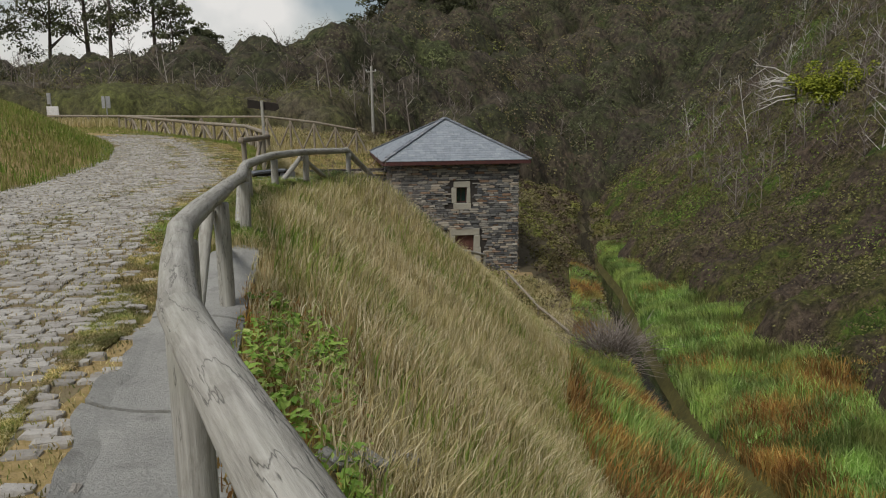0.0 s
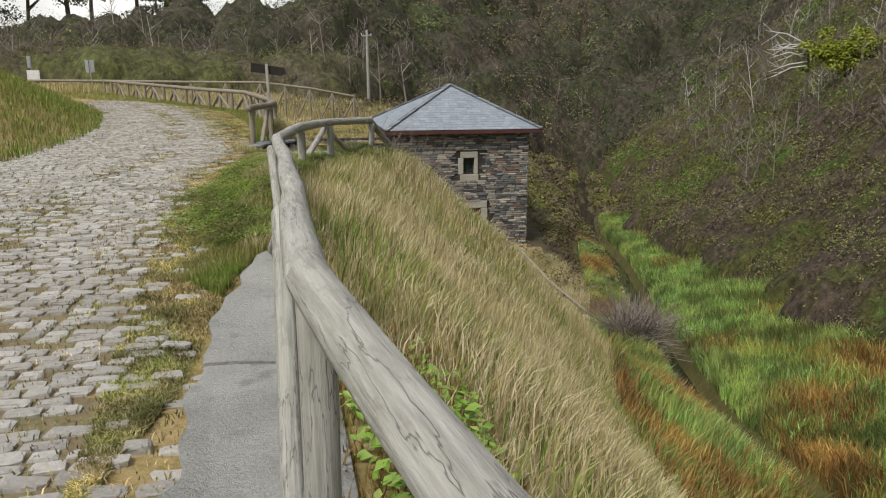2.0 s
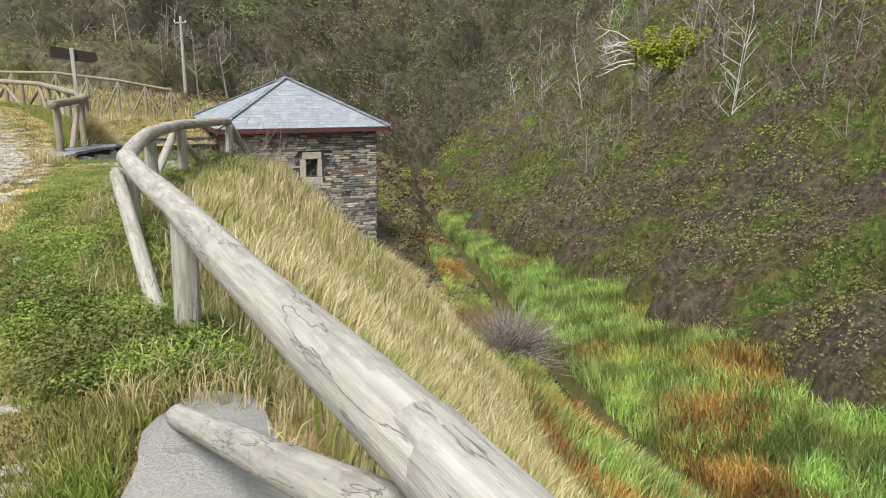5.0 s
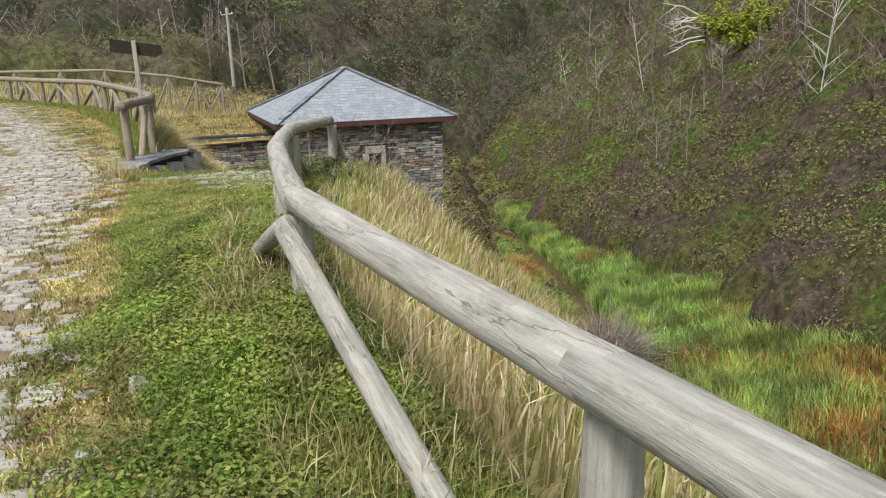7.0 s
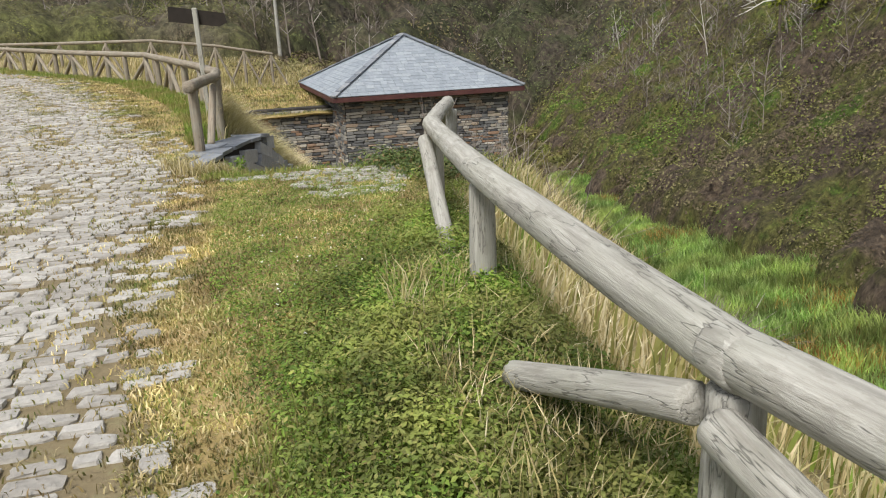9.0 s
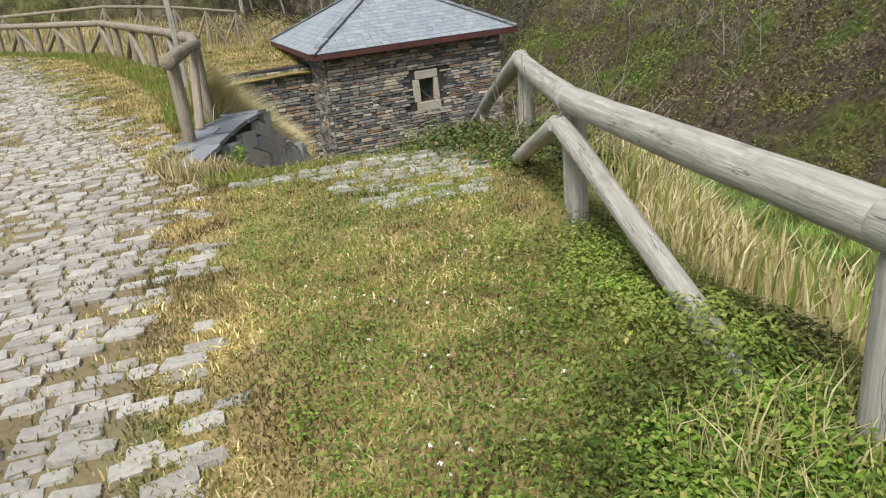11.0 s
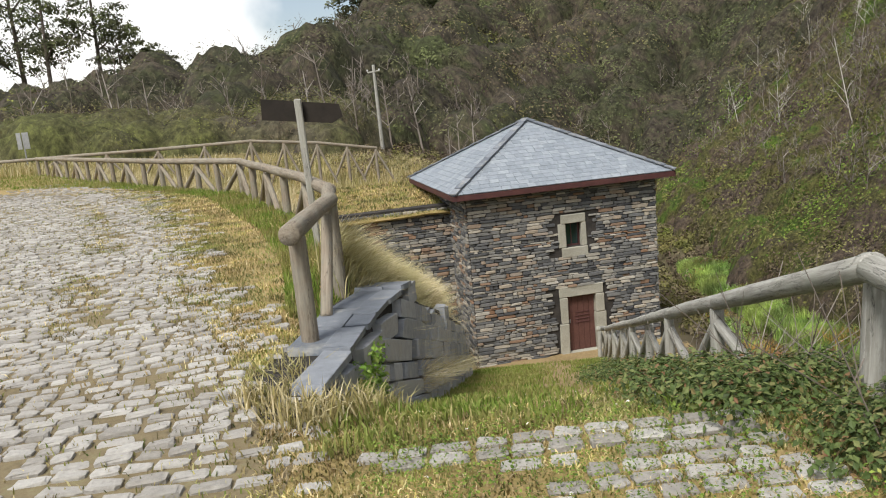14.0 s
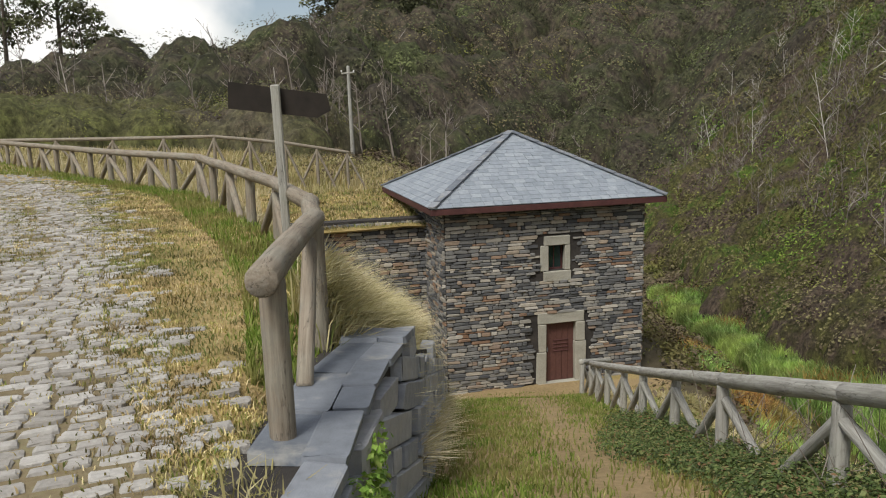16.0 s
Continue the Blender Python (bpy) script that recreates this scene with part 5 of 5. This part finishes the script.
def rubble(w, h, seed, skip=(), course=(0.055, 0.13)):
    """Coursed slate rubble over a wall face in the xz plane."""
    r, out, z = random.Random(seed), [], 0.0
    while z < h - 0.03:
        c = min(r.uniform(*course), h - z)
        x = -w
        while x < w - 0.02:
            L = min(r.choice((0.14, 0.2, 0.28, 0.36, 0.5)) * r.uniform(0.8, 1.2), w - x)
            mx, mz = x + L / 2, z + c / 2
            if not any(a - L / 2 < mx < b2 + L / 2 and cc < mz < d for a, b2, cc, d in skip):
                deep = r.uniform(0.05, 0.1)
                out.append(stone(mx, -deep * 0.5 + 0.02, mz, max(L - 0.018, 0.04), deep, max(c - 0.014, 0.03), 0, 0, r.uniform(-2.0, 2.0)))
            x += L
        z += c
    return out


skip = [(DOOR_X - 0.78, DOOR_X + 0.8, -1, 2.2), (WIN_X - 0.5, WIN_X + 0.46, 3.13, 4.48)]
ms = rubble(HX, WALL_H - 0.06, 11, skip)
ms.sort(key=lambda m: abs(m.translation.x - DOOR_X) + abs(m.translation.z - 2.6) * 0.5)
lay("stone", front, ms, M_SLATE, 300, 0.14, 0.06, "slate rubble", "rubble")
lay("stone", side_l, rubble(HY, WALL_H - 0.06, 12), M_SLATE, 0, 0.14, 0.06, "slate rubble", "rubble")
lay("stone", side_r, rubble(HY, WALL_H - 0.06, 13), M_SLATE, 0, 0.14, 0.06, "slate rubble", "rubble")
ms = rubble(2.3, 4.7, 14)
ms.sort(key=lambda m: -m.translation.z)
lay("stone", wing_front, ms, M_SLATE, 150, 0.14, 0.06, "slate rubble", "rubble")


def roof_tiles(w, d, rz, seed):
    r, out, rows = random.Random(seed), [], 19
    pitch = math.degrees(math.atan2(RISE - 0.1, d))
    run = math.hypot(RISE - 0.1, d)
    for k in range(rows):
        f = (k + 0.5) / rows
        half = w * (1 - f)
        x = -half + r.uniform(-0.12, 0)
        while x < half:
            L = r.uniform(0.24, 0.36)
            a, b2 = max(x, -half), min(x + L, half)
            if b2 - a > 0.05:
                m = pose(0, 0, 0, 0, 0, rz) @ pose((a + b2) / 2, -d * (1 - f), 0.1 + (RISE - 0.1) * f + 0.028, pitch - 2.2)
                out.append(m @ Matrix.Diagonal((b2 - a - 0.008, run / rows * 1.25, 0.016 + r.uniform(0, 0.006), 1)))
            x += L
    return out


lay("tile", roof, roof_tiles(EX, EY, 0, 21), M_TILE, 300, 0.05, 0.01, "roof slates", "tiles")
lay("tile", roof, roof_tiles(EY, EX, 270, 22), M_TILE, 0, 0.05, 0.01, "roof slates", "tiles")
lay("tile", roof, roof_tiles(EY, EX, 90, 23), M_TILE, 0, 0.05, 0.01, "roof slates", "tiles")
lay("tile", roof, roof_tiles(EX, EY, 180, 24), M_TILE, 0, 0.05, 0.01, "roof slates", "tiles")

hips = []
for sx, sy2 in ((-1, -1), (1, -1), (1, 1), (-1, 1)):
    a, b2 = Vector((sx * EX, sy2 * EY, 0.13)), Vector((0, 0, RISE + 0.04))
    d = b2 - a
    q = Matrix.Translation(a) @ d.to_track_quat("Y", "Z").to_matrix().to_4x4()
    for i in range(16):
        hips.append(q @ pose(0, d.length * (i + 0.5) / 16, 0.03 + 0.008 * (i % 2), -2) @ Matrix.Diagonal((0.24, d.length / 16 * 1.08, 0.05, 1)))
lay("hip_slate", roof, hips, M_CAP, 300, 0.1, 0.02)

# retaining wall beside the path
wall = holder("retaining_wall", Matrix(), "grey dressed stone retaining wall with slate capping beside the path", "wall", "", "structure")
r = random.Random(4)
wall_top = [(18.0, -0.3), (19.0, -0.31), (20.2, -0.38), (21.2, -0.44), (22.5, -0.95), (25, -1.75), (29.5, -3.3)]
ms, core_v, core_f, y = [], [], [], 18.0
ys = np.arange(18.0, 29.6, 0.35)
for i, yy in enumerate(ys):
    xw, zt = float(interp(yy, WALL_X)), float(interp(yy, wall_top)) - 0.03
    zb = float(land(xw + 0.3, yy)) - 0.3
    core_v += [(xw - 0.03 + 0.1 * (zt - zb), yy, zb), (xw - 0.03, yy, zt), (xw - 0.5, yy, zt), (xw - 0.5, yy, zb)]
    if i:
        o = 4 * i
        core_f += [(o - 4 + j, o + j, o + (j + 1) % 4, o - 4 + (j + 1) % 4) for j in range(4)]
core_f += [(3, 2, 1, 0), tuple(4 * (len(ys) - 1) + j for j in range(4))]
core = new("core", mesh_np("core", core_v, core_f, [M_MORTAR]))
core.parent = wall
FALL = 0.34
z = -2.2
while z < 1.3:
    c, y = r.uniform(0.14, 0.21), 18.05
    while y < 29.4:
        L = r.choice((0.4, 0.55, 0.7, 0.9)) * r.uniform(0.85, 1.15)
        ym = y + L / 2
        xw, zt = float(interp(ym, WALL_X)), float(interp(ym, wall_top))
        zm = z + c / 2 - FALL * (ym - 18)
        if zm < zt - 0.04 and zm > float(land(xw + 0.35, ym)) - 0.15:
            ang = math.degrees(math.atan2(float(interp(ym + 0.2, WALL_X) - interp(ym - 0.2, WALL_X)), 0.4))
            ms.append(stone(xw - 0.04 + 0.1 * (zt - zm) + r.uniform(-0.012, 0.015), ym, zm, 0.16, L - 0.018, c - 0.016, -ang, -18.8 if zm < zt - 0.2 else -8))
        y += L
    z += c
ms.sort(key=lambda m: m.translation.y)
lay("stone", wall, ms, M_WALLSTONE, 300, 0.06, 0.05, "dressed stone", "stones")
front_ms = []
for k in range(5):
    x = -4.95
    while x < -4.72:
        L = r.uniform(0.14, 0.26)
        front_ms.append(stone(x + L / 2, 18.2, -0.42 - k * 0.19, L - 0.014, 0.16, 0.175))
        x += L
lay("stone", wall, front_ms, M_WALLSTONE, 300, 0.07, 0.035)
ms = []
for near, wide in ((0.05, 0.2), (-0.14, 0.26)):
    y = 18.25 if near > 0 else 19.0
    while y < 21.35:
        L = r.uniform(0.3, 0.75)
        xw, zt = float(interp(y + L / 2, WALL_X)), float(interp(y + L / 2, wall_top))
        slope = math.degrees(math.atan2(float(interp(y + L, wall_top) - interp(y, wall_top)), L))
        ang = -math.degrees(math.atan2(float(interp(y + L, WALL_X) - interp(y, WALL_X)), L))
        w = wide * r.uniform(0.92, 1.04)
        ms.append(stone(xw + near - w / 2, y + L / 2, zt + r.uniform(-0.004, 0.006), w, L - 0.012, 0.05, ang + r.uniform(-3, 3), max(slope, -8) + r.uniform(-1, 1), r.uniform(-1, 1.5)))
        y += L
lay("cap_stone", wall, ms, M_CAP, 300, 0.05, 0.03)

# cobbled road
road = holder("road", Matrix(), "worn cobbled road with withered grass in its joints", "road", "", "structure")
r = random.Random(9)
ms, y = [], 0.6
while y < 36:
    left, right = float(interp(y, ROAD_L)), float(interp(y, COBBLE_R))
    dl, dr = float(interp(y + 0.5, ROAD_L)) - left, float(interp(y + 0.5, COBBLE_R)) - right
    heading = math.degrees(math.atan2(dr * 0.7 + dl * 0.3, 0.5)) * 0.75
    tilt = math.tan(radians(heading))
    step = r.uniform(0.094, 0.112)
    x = left + r.uniform(0, 0.1)
    while x < right + 0.25:
        L = r.uniform(0.11, 0.21)
        u = (x - left) / (right - left)
        lost = 0.05 + 0.5 * math.exp(-((u - 0.66) / 0.06) ** 2) * (float(smooth_noise(x, y, 1.2, 2)) > -0.4) + max(0, u - 0.88) * 5.0
        if r.random() > lost:
            yy = y - (x - (left + right) / 2) * tilt
            if yy > 0.3:
                ms.append(stone(x + L / 2, yy, float(land(x + L / 2, yy)) - 0.018 + r.uniform(-0.008, 0.008), L - 0.017, step - r.uniform(0.012, 0.026), 0.07,
                                -heading + r.uniform(-4, 4), r.uniform(-3, 3), r.uniform(-3, 3)))
        x += L
    y += step
y = 15.95
while y < 17.4:
    x = -4.5 + r.uniform(0, 0.2)
    while x < -2.75:
        L = r.uniform(0.13, 0.22)
        inside = y > 16.05 + 2.3 * max(0.0, -3.45 - x) or y > 17.1
        if inside and r.random() < (0.92 if y > 16.75 else 0.5):
            ms.append(stone(x + L / 2, y, float(land(x + L / 2, y)) - 0.012, L - 0.022, 0.085, 0.06, r.uniform(-5, 5)))
        x += L
    y += 0.115
ms.sort(key=lambda m: math.hypot(m.translation.x + 4.6, (m.translation.y - 16.5)))
lay("cobble", road, ms, M_COBBLE, 300, 0.13, 0.07, "cobbles", "cobbles")
